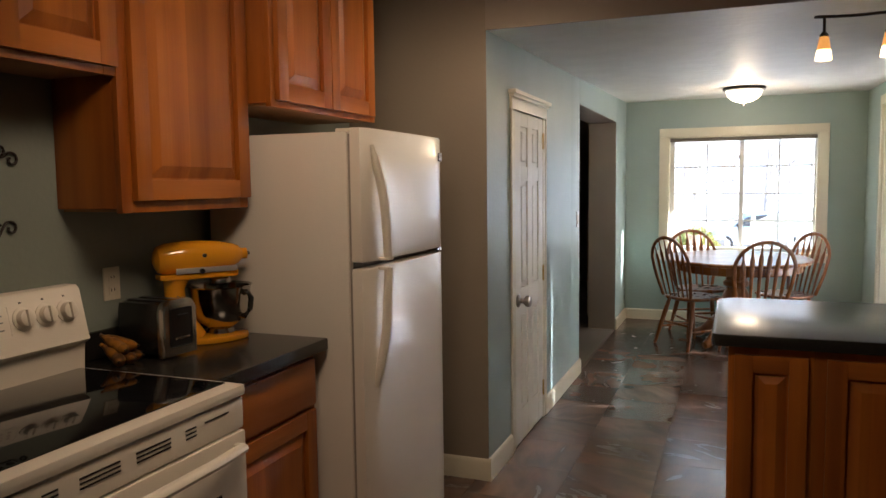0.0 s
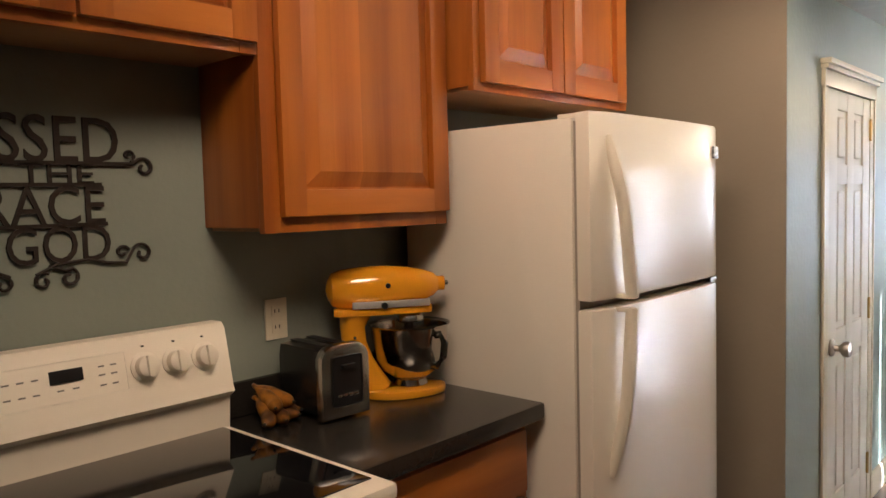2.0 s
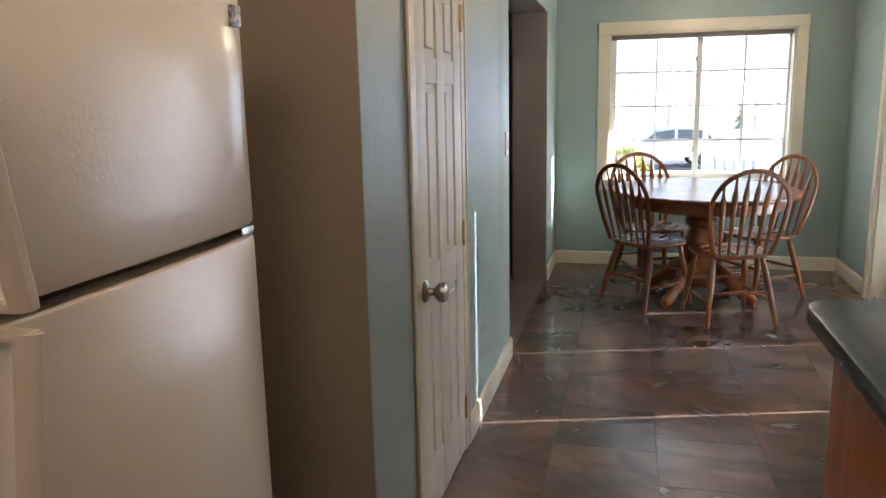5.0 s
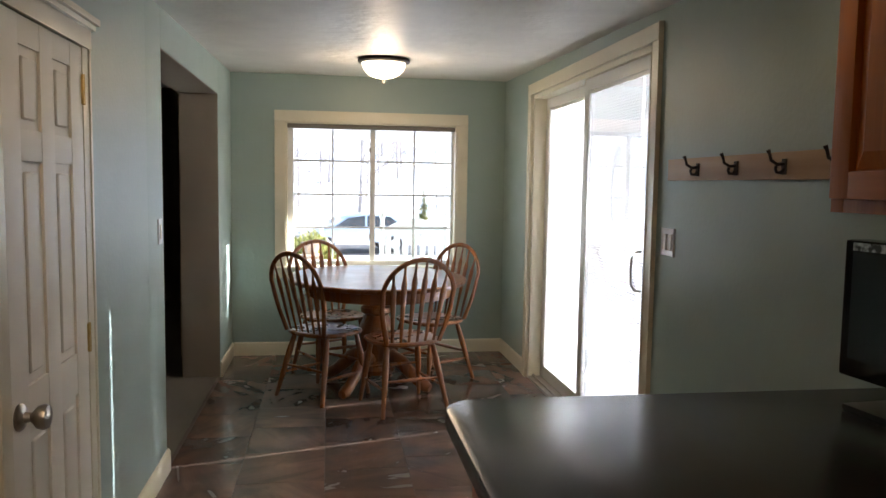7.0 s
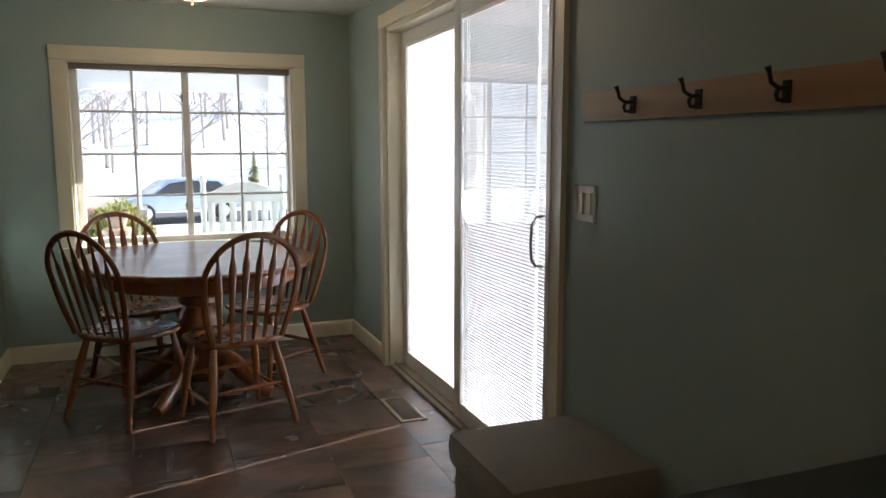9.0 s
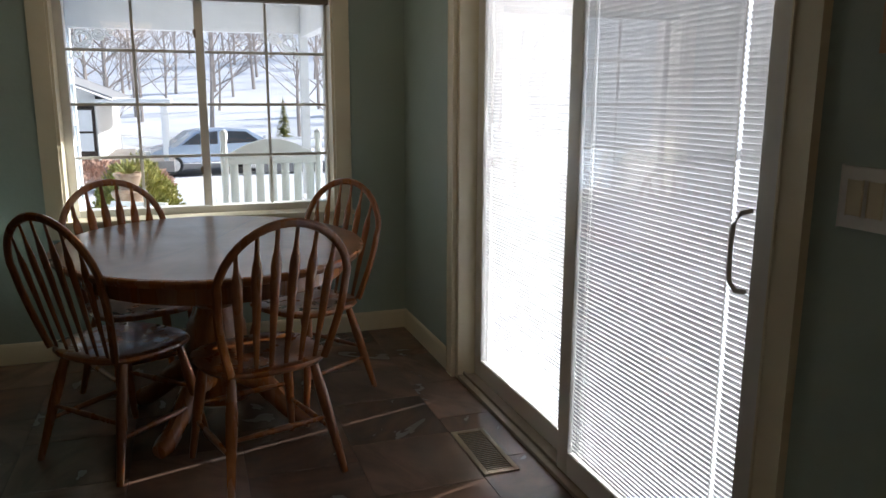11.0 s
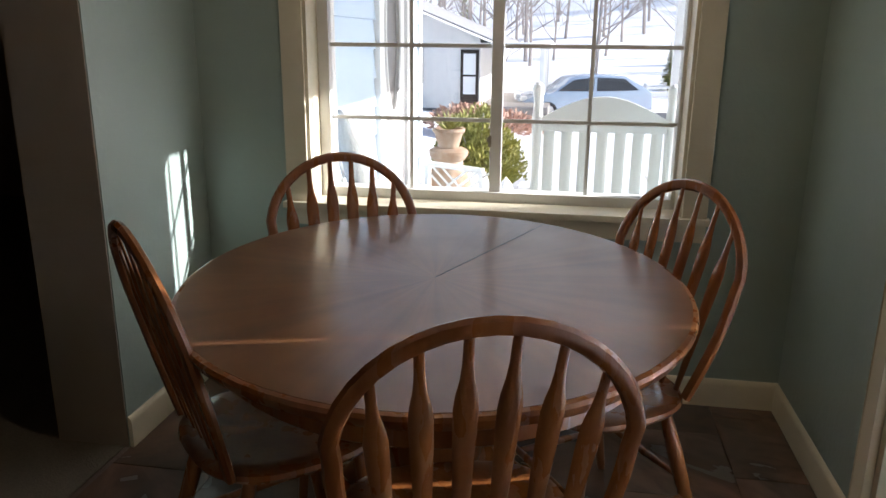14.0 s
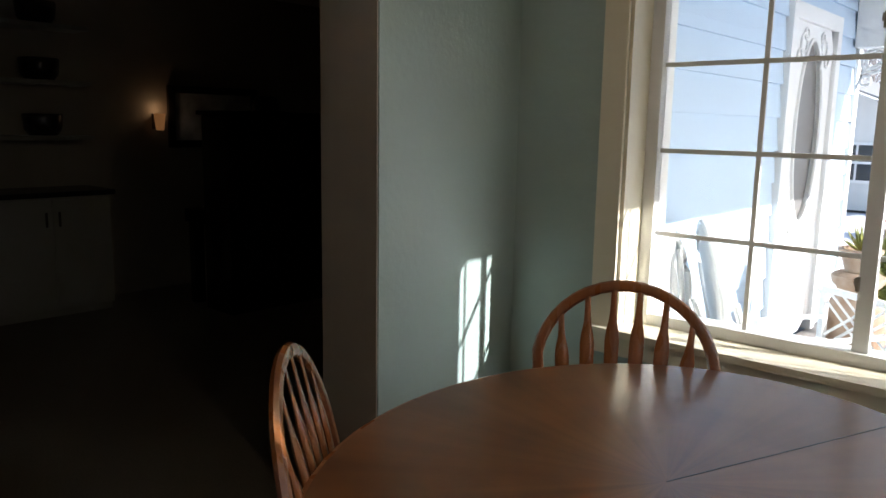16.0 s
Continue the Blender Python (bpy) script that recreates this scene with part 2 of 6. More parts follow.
# ---- mesh tools ----
def finish(name, bm, material, smooth=True):
    me = bpy.data.meshes.new(name)
    bmesh.ops.recalc_face_normals(bm, faces=bm.faces)
    for f in bm.faces:
        f.smooth = smooth and not f.smooth      # broad flat faces come flagged, and stay flat
    bm.to_mesh(me)
    bm.free()
    me.materials.append(material)
    if smooth:
        me.set_sharp_from_angle(angle=radians(38))
    return me


def part(name, bm, material, parent=None, label="", smooth=True):
    ob = new(name, finish(name, bm, material, smooth))
    if parent:
        ob.parent = parent
    if label:
        tagged(ob, label)
    return ob


def thing(name, x, y, z, label, category, group="", rz=0.0):
    ob = new(name)
    ob.empty_display_size = 0.1
    ob.matrix_basis = pose(x, y, z, 0, 0, rz)
    return tagged(ob, label, category, group)


def setting(name, bm, material, label="", category=""):
    return tagged(part(name, bm, material, None, "", True), label or name.replace("_", " "), category or name.split("_")[0], kind="structure")


def box(bm, a, b, bevel=0.0, segs=2):
    """A box between two corners, its edges rounded."""
    t = bmesh.new()
    bmesh.ops.create_cube(t, size=1)
    for v in t.verts:
        v.co = Vector([a[i] + (b[i] - a[i]) * (v.co[i] + 0.5) for i in range(3)])
    if bevel:
        bmesh.ops.bevel(t, geom=list(t.edges), offset=bevel, segments=segs, profile=0.7, affect="EDGES")
    t.normal_update()
    for f in t.faces:
        f.smooth = max(abs(c) for c in f.normal) > 0.9995
    join(bm, t)
    return bm


def join(bm, t, m=None):
    if m is not None:
        bmesh.ops.transform(t, matrix=m, verts=t.verts)
    me = bpy.data.meshes.new("tmp")
    t.to_mesh(me)
    t.free()
    bm.from_mesh(me)
    bpy.data.meshes.remove(me)


def boxes(*pairs, bevel=0.0):
    bm = bmesh.new()
    for a, b in pairs:
        box(bm, a, b, bevel)
    return bm


def lathe(bm, profile, m=None, segs=24):
    """Turned shape about z from (radius, height) pairs."""
    t = bmesh.new()
    rings = []
    for r, z in profile:
        rings.append([t.verts.new((r * math.cos(2 * math.pi * i / segs), r * math.sin(2 * math.pi * i / segs), z)) for i in range(segs)])
    for r0, r1 in zip(rings, rings[1:]):
        for i in range(segs):
            t.faces.new((r0[i], r0[(i + 1) % segs], r1[(i + 1) % segs], r1[i]))
    t.faces.new(rings[0][::-1])
    t.faces.new(rings[-1])
    join(bm, t, m)
    return bm


def sweep(bm, points, radii, segs=8, flat=1.0, side=None, closed=False, cap=True):
    """A tube along points; radii one number or one per point; flat squeezes it along its second axis."""
    pts = [Vector(p) for p in points]
    n = len(pts)
    rr = [radii] * n if isinstance(radii, (int, float)) else list(radii)
    rings = []
    ref = Vector(side) if side else None
    for i, p in enumerate(pts):
        d = (pts[(i + 1) % n] - pts[i - 1]) if closed else (pts[min(i + 1, n - 1)] - pts[max(i - 1, 0)])
        d.normalize()
        up = ref if ref else (Vector((0, 0, 1)) if abs(d.z) < 0.9 else Vector((1, 0, 0)))
        u = d.cross(up).normalized()
        w = u.cross(d).normalized()
        rings.append([bm.verts.new(p + (u * math.cos(a) + w * math.sin(a) * flat) * rr[i])
                      for a in (2 * math.pi * k / segs for k in range(segs))])
    m = n if closed else n - 1
    for i in range(m):
        r0, r1 = rings[i], rings[(i + 1) % n]
        for k in range(segs):
            bm.faces.new((r0[k], r0[(k + 1) % segs], r1[(k + 1) % segs], r1[k]))
    if cap and not closed:
        bm.faces.new(rings[0][::-1])
        bm.faces.new(rings[-1])
    return bm


def turned(bm, a, b, profile, segs=12):
    """A turned spindle from a to b; profile of (share of length, radius)."""
    a, b = Vector(a), Vector(b)
    d = b - a
    m = Matrix.Translation(a) @ d.to_track_quat("Z", "Y").to_matrix().to_4x4()
    return lathe(bm, [(r, s * d.length) for s, r in profile], m, segs)


def extrude_outline(bm, outline, depth, m=None, bevel=0.0):
    """A flat outline in x, y, thickened along z."""
    t = bmesh.new()
    f = t.faces.new([t.verts.new((x, y, 0)) for x, y in outline])
    r = bmesh.ops.extrude_face_region(t, geom=[f])
    bmesh.ops.translate(t, verts=[v for v in r["geom"] if isinstance(v, bmesh.types.BMVert)], vec=(0, 0, depth))
    if bevel:
        bmesh.ops.recalc_face_normals(t, faces=t.faces)
        es = [e for e in t.edges if abs(e.verts[0].co.z - e.verts[1].co.z) < 1e-6]
        bmesh.ops.bevel(t, geom=es, offset=bevel, segments=2, profile=0.6, affect="EDGES")
    t.normal_update()
    for f in t.faces:
        f.smooth = abs(f.normal.z) > 0.9995
    join(bm, t, m)
    return bm


def letters(body, size, depth, m):
    """Built-in font characters as a mesh."""
    cu = bpy.data.curves.new("letters", "FONT")
    cu.body, cu.size, cu.extrude, cu.align_x = body, size, depth, "LEFT"
    cu.resolution_u = 3
    ob = bpy.data.objects.new("letters", cu)
    me = ob.to_mesh()
    bm = bmesh.new()
    bm.from_mesh(me)
    ob.to_mesh_clear()
    bpy.data.objects.remove(ob)
    bpy.data.curves.remove(cu)
    bmesh.ops.transform(bm, matrix=m, verts=bm.verts)
    return bm


FACE_X = Matrix(((0, 0, 1, 0), (1, 0, 0, 0), (0, 1, 0, 0), (0, 0, 0, 1)))   # local x, y, z to world y, z, x

# ---- structure ----
XL, XR, YW = -1.0, 1.20, 9.30          # dining walls
KX, YJ = -1.715, 4.645                 # kitchen wall behind the stove, jog of the walls
ZK = 2.44                              # kitchen ceiling
ZN, ZF = 2.125, 2.243                  # dining ceiling near and far
OY0, OY1, OZ = 6.845, 8.630, 2.0       # opening to the living room
LT = 0.26                              # thickness of that wall
WX0, WX1, WZ0, WZ1 = -0.580, 0.800, 0.715, 1.875   # window opening
SY0, SY1, SZ = 6.40, 8.43, 2.035       # sliding door opening
DY0, DY1, DZ = 5.095, 5.690, 1.80      # pantry door opening

bm = boxes(((KX, -1.5, -0.1), (XR, YJ, -0.002)), ((XL, YJ, -0.1), (XR, YW, -0.002)), ((XL - 0.02, OY0, -0.1), (XL, OY1, -0.002)))
floor = setting("floor", bm, GROUT, "brown slate-look tile floor with dark grout", "floor")
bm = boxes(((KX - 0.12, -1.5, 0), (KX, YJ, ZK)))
setting("wall_kitchen", bm, SAGE_SHADED, "sage green painted kitchen wall", "wall")
bm = boxes(((KX - 0.12, YJ, 0), (XL, YJ + 0.12, ZK)), ((XL - 0.14, YJ + 0.12, 0), (XL, DY0, ZK)), ((XL - 0.14, DY0, DZ), (XL, DY1, ZK)),
           ((XL - 0.14, DY1, 0), (XL, OY0 - 0.3, ZK)))
box(bm, (XL - LT, OY0 - 0.3, 0), (XL, OY0, ZK), 0.006)
box(bm, (XL - LT, OY0, OZ), (XL, OY1, ZK))
box(bm, (XL - LT, OY1, 0), (XL, YW, ZK), 0.006)
setting("wall_west", bm, SAGE, "sage green painted wall with an open doorway", "wall")
bm = boxes(((XL - LT - 0.02, YW, -0.4), (WX0, YW + 0.2, ZK)), ((WX1, YW, -0.4), (XR + 0.2, YW + 0.2, ZK)),
           ((WX0, YW, -0.4), (WX1, YW + 0.2, WZ0)), ((WX0, YW, WZ1), (WX1, YW + 0.2, ZK)))
setting("wall_north", bm, SAGE, "sage green painted wall around the window", "wall")
bm = boxes(((XR, -1.5, -0.1), (XR + 0.16, SY0, ZK)), ((XR, SY1, -0.1), (XR + 0.16, YW, ZK)), ((XR, SY0, SZ), (XR + 0.16, SY1, ZK)),
           ((XR, SY0, -0.1), (XR + 0.16, SY1, -0.01)))
setting("wall_east", bm, SAGE, "sage green painted wall with a patio door", "wall")
bm = boxes(((KX, -1.62, 0), (XR, -1.5, ZK)))
setting("wall_south", bm, SAGE, "plain sage wall closing the kitchen", "wall")
bm = boxes(((KX - 0.1, -1.6, ZK), (XR + 0.15, YJ, ZK + 0.1)))
setting("ceiling_kitchen", bm, CEIL, "white textured kitchen ceiling", "ceiling")
bm = bmesh.new()
box(bm, (XL, YJ, 0), (XR, YW, 1))
for v in bm.verts:
    v.co.z = ZK if v.co.z > 0.5 else (ZN if v.co.y < 6 else ZF)
setting("ceiling_dining", bm, CEIL, "white knockdown-textured dining ceiling", "ceiling")
bm = boxes(((XL, YJ - 0.012, ZN - 0.002), (XR, YJ - 0.001, ZK)))
setting("trim_header", bm, TAUPE, "painted header face above the wide opening", "header")

setting("trim_stub", boxes(((KX, YJ - 0.005, 0), (XL - 0.001, YJ - 0.001, ZK))), STUB, "painted end of the stub wall, colour browned and darkened for its light", "wall")
setting("trim_jamb", boxes(((XL - LT, OY1 - 0.005, 0.0), (XL - 0.004, OY1 - 0.001, OZ - 0.001)), ((XL - LT, OY0 + 0.001, OZ - 0.005), (XL - 0.004, OY1 - 0.005, OZ - 0.001))), TAUPE, "taupe painted doorway jamb and head", "jamb")

# skirting boards
def skirting(name, a, b, out, h=0.108, t=0.014):
    """A board with an eased top between two floor points, standing out along one axis."""
    a, b, o = Vector((*a, 0)), Vector((*b, 0)), Vector((*out, 0))
    bm = bmesh.new()
    prof = [(0, 0), (t, 0), (t, h - 0.02), (t * 0.7, h - 0.006), (0.003, h), (0, h)]
    ends = []
    for p in (a, b):
        ends.append([bm.verts.new(p + o * u + Vector((0, 0, w))) for u, w in prof])
    for i in range(len(prof)):
        j = (i + 1) % len(prof)
        bm.faces.new((ends[0][i], ends[0][j], ends[1][j], ends[1][i]))
    bm.faces.new(ends[0][::-1])
    bm.faces.new(ends[1])
    return setting(name, bm, CREAM, "cream painted baseboard", "baseboard")


skirting("baseboard_1", (KX, YJ), (XL + 0.014, YJ), (0, -1))
skirting("baseboard_2", (XL, YJ), (XL, 5.02), (1, 0))
skirting("baseboard_3", (XL, 5.765), (XL, OY0 + 0.014), (1, 0))
skirting("baseboard_4", (XL, OY1 - 0.002), (XL, YW), (1, 0))
skirting("baseboard_5", (XL + 0.014, YW), (XR, YW), (0, -1))
skirting("baseboard_6", (XR, SY1 + 0.07), (XR, YW - 0.014), (-1, 0))
skirting("baseboard_7", (XR, 5.0), (XR, SY0 - 0.07), (-1, 0))


def casing(parent, x, y0, y1, z1, w, out, material, z0=0.0, cap=0.0):
    """Flat boards with eased edges round an opening in a wall of constant x."""
    t = 0.018 * out
    for s in ((y0 - w, y0), (y1, y1 + w)):
        part("casing", box(bmesh.new(), (x, s[0], z0), (x + t, s[1], z1), 0.004), material, parent)
    part("casing", box(bmesh.new(), (x, y0 - w - cap, z1), (x + t * 1.15, y1 + w + cap, z1 + w), 0.004), material, parent)


# pantry door, shut
door = tagged(thing("door_1", XL, DY1, 0, "narrow six-panel cream door, closed, in a moulded casing", "door"), kind="structure")
W, H = DY1 - DY0, DZ - 0.012
TOP = DZ - 0.002
DOORX = 0.007
bm = bmesh.new()
st, mid = 0.105, 0.095
y0, y1 = -W + 0.003, -0.003
rails = [(0.012, 0.19), (0.735, 0.86), (1.435, 1.515), (H - 0.062, TOP)]
for a, b in ((y0, y0 + st), (y1 - st, y1), ((y0 + y1) / 2 - mid / 2, (y0 + y1) / 2 + mid / 2)):
    box(bm, (DOORX - 0.035, a, 0.012), (DOORX, b, TOP), 0.002)
for a, b in rails:
    box(bm, (DOORX - 0.035, y0 + 0.01, a), (DOORX - 0.0012, y1 - 0.01, b), 0.0015)
part("leaf", bm, DOORP, door)
for zz0, zz1 in ((0.19, 0.735), (0.86, 1.435), (1.515, H - 0.062)):
    for ya, yb in ((y0 + st, (y0 + y1) / 2 - mid / 2), ((y0 + y1) / 2 + mid / 2, y1 - st)):
        bm = boxes(((DOORX - 0.028, ya, zz0), (DOORX - 0.008, yb, zz1)))
        box(bm, (DOORX - 0.02, ya + 0.026, zz0 + 0.026), (DOORX - 0.002, yb - 0.026, zz1 - 0.026), 0.005, 1)
        part("panel", bm, DOORP, door)
bm = bmesh.new()
box(bm, (-0.1, -W - 0.012, 0), (0.0, -W, H + 0.012))
box(bm, (-0.1, 0, 0), (0.0, 0.012, H + 0.012))
box(bm, (-0.1, -W - 0.012, H + 0.012), (0.0, 0.012, H + 0.024))
part("jamb", bm, CREAM, door)
for ya, yb in ((-W - 0.075, -W - 0.001), (0.001, 0.072)):
    bm = boxes(((0, ya, 0), (0.009, yb, H + 0.02)), bevel=0.003)
    box(bm, (0.0, ya if ya < -0.1 else yb - 0.018, 0), (0.014, ya + 0.018 if ya < -0.1 else yb, H + 0.02), 0.003)
    part("casing", bm, CREAM, door)
bm = boxes(((0, -W - 0.078, H + 0.014), (0.016, 0.075, H + 0.075)), ((0, -W - 0.086, H + 0.075), (0.028, 0.083, H + 0.092)),
           ((0, -W - 0.094, H + 0.092), (0.040, 0.091, H + 0.112)), bevel=0.003)
part("head_casing", bm, CREAM, door)
for z in (0.19, 0.89, 1.67):
    bm = boxes(((-0.019, -0.012, z - 0.044), (0.0145, 0.0055, z + 0.044)), bevel=0.001)
    lathe(bm, [(0.006, z - 0.047), (0.006, z + 0.047)], Matrix.Translation((0.010, -0.001, 0)), 10)
    part("hinge", bm, BRASS, door, "brass butt hinge")
bm = bmesh.new()
knob_m = Matrix.Translation((DOORX, -W + 0.040, 0.80)) @ Matrix.Rotation(radians(90), 4, "Y")
lathe(bm, [(0.034, 0), (0.035, 0.005), (0.030, 0.011), (0.014, 0.015), (0.012, 0.030), (0.018, 0.036), (0.029, 0.046), (0.032, 0.059), (0.029, 0.069), (0.014, 0.075)], knob_m, 20)
part("door_handle", bm, NICKEL, door, "satin nickel round knob")

# window
win = tagged(thing("window_1", 0, YW, 0, "wide white sliding window with grilles in a cream casing", "window"), kind="structure")
CW = 0.085
bm = boxes(((WX0 - CW, -0.013, WZ0 - 0.02), (WX0, 0, WZ1 + 0.0)), bevel=0.004)
part("casing", bm, CREAM, win)
bm = boxes(((WX1, -0.02, WZ0 - 0.02), (WX1 + CW, 0, WZ1)), bevel=0.004)
part("casing", bm, CREAM, win)
bm = boxes(((WX0 - CW, -0.021, WZ1), (WX1 + CW, 0, WZ1 + CW)), bevel=0.004)
part("casing", bm, CREAM, win)
bm = boxes(((WX0 - CW, -0.02, WZ0 - 0.085), (WX1 + CW, 0, WZ0 - 0.02)), bevel=0.004)
part("apron", bm, CREAM, win)
bm = boxes(((WX0 - CW - 0.01, -0.038, WZ0 - 0.02), (WX1 + CW + 0.01, 0.118, WZ0 + 0.004)), bevel=0.004)
part("window_sill", bm, CREAM, win)
bm = boxes(((WX0, 0, WZ0), (WX0 + 0.012, 0.14, WZ1)), ((WX1 - 0.012, 0, WZ0), (WX1, 0.14, WZ1)), ((WX0, 0, WZ1 - 0.012), (WX1, 0.14, WZ1)))
part("reveal", bm, CREAM, win)
GX0, GX1, GZ0, GZ1, GY = -0.525, 0.775, 0.755, 1.835, 0.145
bm = boxes(((WX0 + 0.012, 0.12, WZ0), (GX0, 0.21, WZ1 - 0.012)), ((GX1, 0.12, WZ0), (WX1 - 0.012, 0.21, WZ1 - 0.012)),
           ((GX0, 0.12, WZ0), (GX1, 0.21, GZ0)), ((GX0, 0.12, GZ1), (GX1, 0.21, WZ1 - 0.012)), bevel=0.004)
part("window_frame", bm, VINYL, win)
MX = 0.118
bm = boxes(((MX - 0.022, 0.135, GZ0), (MX + 0.022, 0.157, GZ1)), bevel=0.004)
part("meeting_rail", bm, VINYL, win)
for zl in (0.95, 1.665):
    bm = boxes(((MX - 0.027, 0.126, zl - 0.022), (MX - 0.016, 0.136, zl + 0.022)), bevel=0.003)
    box(bm, (MX - 0.032, 0.128, zl - 0.004), (MX - 0.025, 0.134, zl + 0.018), 0.002)
    part("latch", bm, RUBBER, win, "grey sash latch")
for xm in (-0.208, 0.462):
    part("grille_bar", boxes(((xm - 0.0075, GY - 0.004, GZ0), (xm + 0.0075, GY + 0.004, GZ1)), bevel=0.002), VINYL, win)
for zm in (1.027, 1.299, 1.572):
    for xa, xb in ((GX0, MX - 0.024), (MX + 0.024, GX1)):
        part("grille_bar", boxes(((xa, GY - 0.0042, zm - 0.0075), (xb, GY + 0.0042, zm + 0.0075)), bevel=0.002), VINYL, win)
for xa, xb in ((GX0, MX - 0.024), (MX + 0.024, GX1)):
    pn = part("pane", boxes(((xa, GY + 0.008, GZ0), (xb, GY + 0.012, GZ1))), PANE, win)
    pn.visible_shadow = False
bm = boxes(((WX0 + 0.014, 0.03, WZ1 - 0.048), (WX1 - 0.014, 0.085, WZ1 - 0.014)), bevel=0.004)
part("blind_headrail", bm, mat("taupe blind fabric", (0.22, 0.20, 0.17), 0.7, scale=60, bump=0.2), win, "raised taupe blind")

# patio door
pat = tagged(thing("door_2", XR, 0, 0, "white sliding patio door with built-in mini blinds, closed", "door"), kind="structure")
casing(pat, 0, SY0, SY1, SZ, 0.075, -1, CREAM)
bm = boxes(((0.0, SY0, 0), (0.16, SY0 + 0.03, SZ)), ((0.0, SY1 - 0.03, 0), (0.16, SY1, SZ)), ((0.0, SY0, SZ - 0.03), (0.16, SY1, SZ)), bevel=0.003)
part("frame", bm, CREAM, pat)
bm = boxes(((0.0005, SY0, -0.004), (0.16, SY1, 0.016)), bevel=0.003)
box(bm, (0.028, SY0 + 0.03, 0.018), (0.038, SY1 - 0.03, 0.032), 0.002)
part("track", bm, mat("tan metal threshold", (0.33, 0.29, 0.23), 0.45, 0.1, second=(0.27, 0.235, 0.185), scale=30), pat, "tan metal threshold")


def sash(px, y0, y1, z0, z1, stile, lean, slats, slot, near=0.0):
    """One glazed leaf with slats between its panes, slotted where the ladder cords run."""
    fr = VINYL
    d = 0.036
    for ya, yb in ((y0, y0 + stile), (y1 - stile, y1)):
        part("stile", boxes(((px, ya, z0), (px + d, yb, z1)), bevel=0.004), fr, pat)
    part("rail", boxes(((px, y0 + stile, z0), (px + d, y1 - stile, z0 + 0.085)), bevel=0.004), fr, pat)
    part("rail", boxes(((px, y0 + stile, z1 - 0.065), (px + d, y1 - stile, z1)), bevel=0.004), fr, pat)
    ya, yb, za, zb = y0 + stile, y1 - stile, z0 + 0.085, z1 - 0.065
    for gx in (px + 0.004, px + d - 0.007):
        pn = part("pane", boxes(((gx, ya, za), (gx + 0.003, yb, zb))), PANE, pat)
        pn.visible_shadow = False
    part("blind_headrail", boxes(((px + 0.009, ya + 0.004, zb - 0.022), (px + d - 0.011, yb - 0.004, zb)), bevel=0.002), WHITE_P, pat)
    slit = 0.003
    cords = (ya + 0.090, yb - 0.065)
    bm = bmesh.new()
    n, wide, tilt = 5, 0.0155, radians(lean)
    rows = []
    for i in range(n):
        u = (i / (n - 1) - 0.5) * wide
        crown = 0.0008 * (1 - (2 * i / (n - 1) - 1) ** 2)
        x, z = u * math.cos(tilt) + crown * math.sin(tilt), -u * math.sin(tilt) + crown * math.cos(tilt)
        half = (yb - ya) / 2
        ends = [-half + slit] + [q - (ya + yb) / 2 + o * max(slot, near if q == cords[0] else 0.0) for q in cords for o in (-1, 1)] + [half - slit]
        rows.append([bm.verts.new((x, yy, z)) for yy in ends])
    for a, b in zip(rows, rows[1:]):
        for i in (0, 2, 4):
            bm.faces.new((a[i], a[i + 1], b[i + 1], b[i]))
    me = finish("slat", bm, slats)
    z = za + 0.012
    while z < zb - 0.024:
        s = new("slat", me)
        s.parent = pat
        s.location = (px + d / 2 - 0.0005, (ya + yb) / 2, z)
        z += 0.0146
    for yc in cords:
        part("ladder_cord", boxes(((px + 0.0085, yc - 0.002, za), (px + 0.0095, yc + 0.002, zb))), WHITE_P, pat)


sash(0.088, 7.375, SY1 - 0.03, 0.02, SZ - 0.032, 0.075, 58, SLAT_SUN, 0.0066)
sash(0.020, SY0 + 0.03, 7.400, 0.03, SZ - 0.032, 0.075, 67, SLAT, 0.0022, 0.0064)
bm = sweep(bmesh.new(), [(0.018, 6.515, 0.905), (-0.012, 6.515, 0.910), (-0.030, 6.515, 0.935), (-0.034, 6.515, 1.0), (-0.030, 6.515, 1.065), (-0.012, 6.515, 1.09), (0.018, 6.515, 1.095)], 0.0048, 8, 1.3)
part("door_handle", bm, mat("pewter handle", (0.60, 0.60, 0.58), 0.45, 0.1, scale=30), pat, "pewter pull handle")

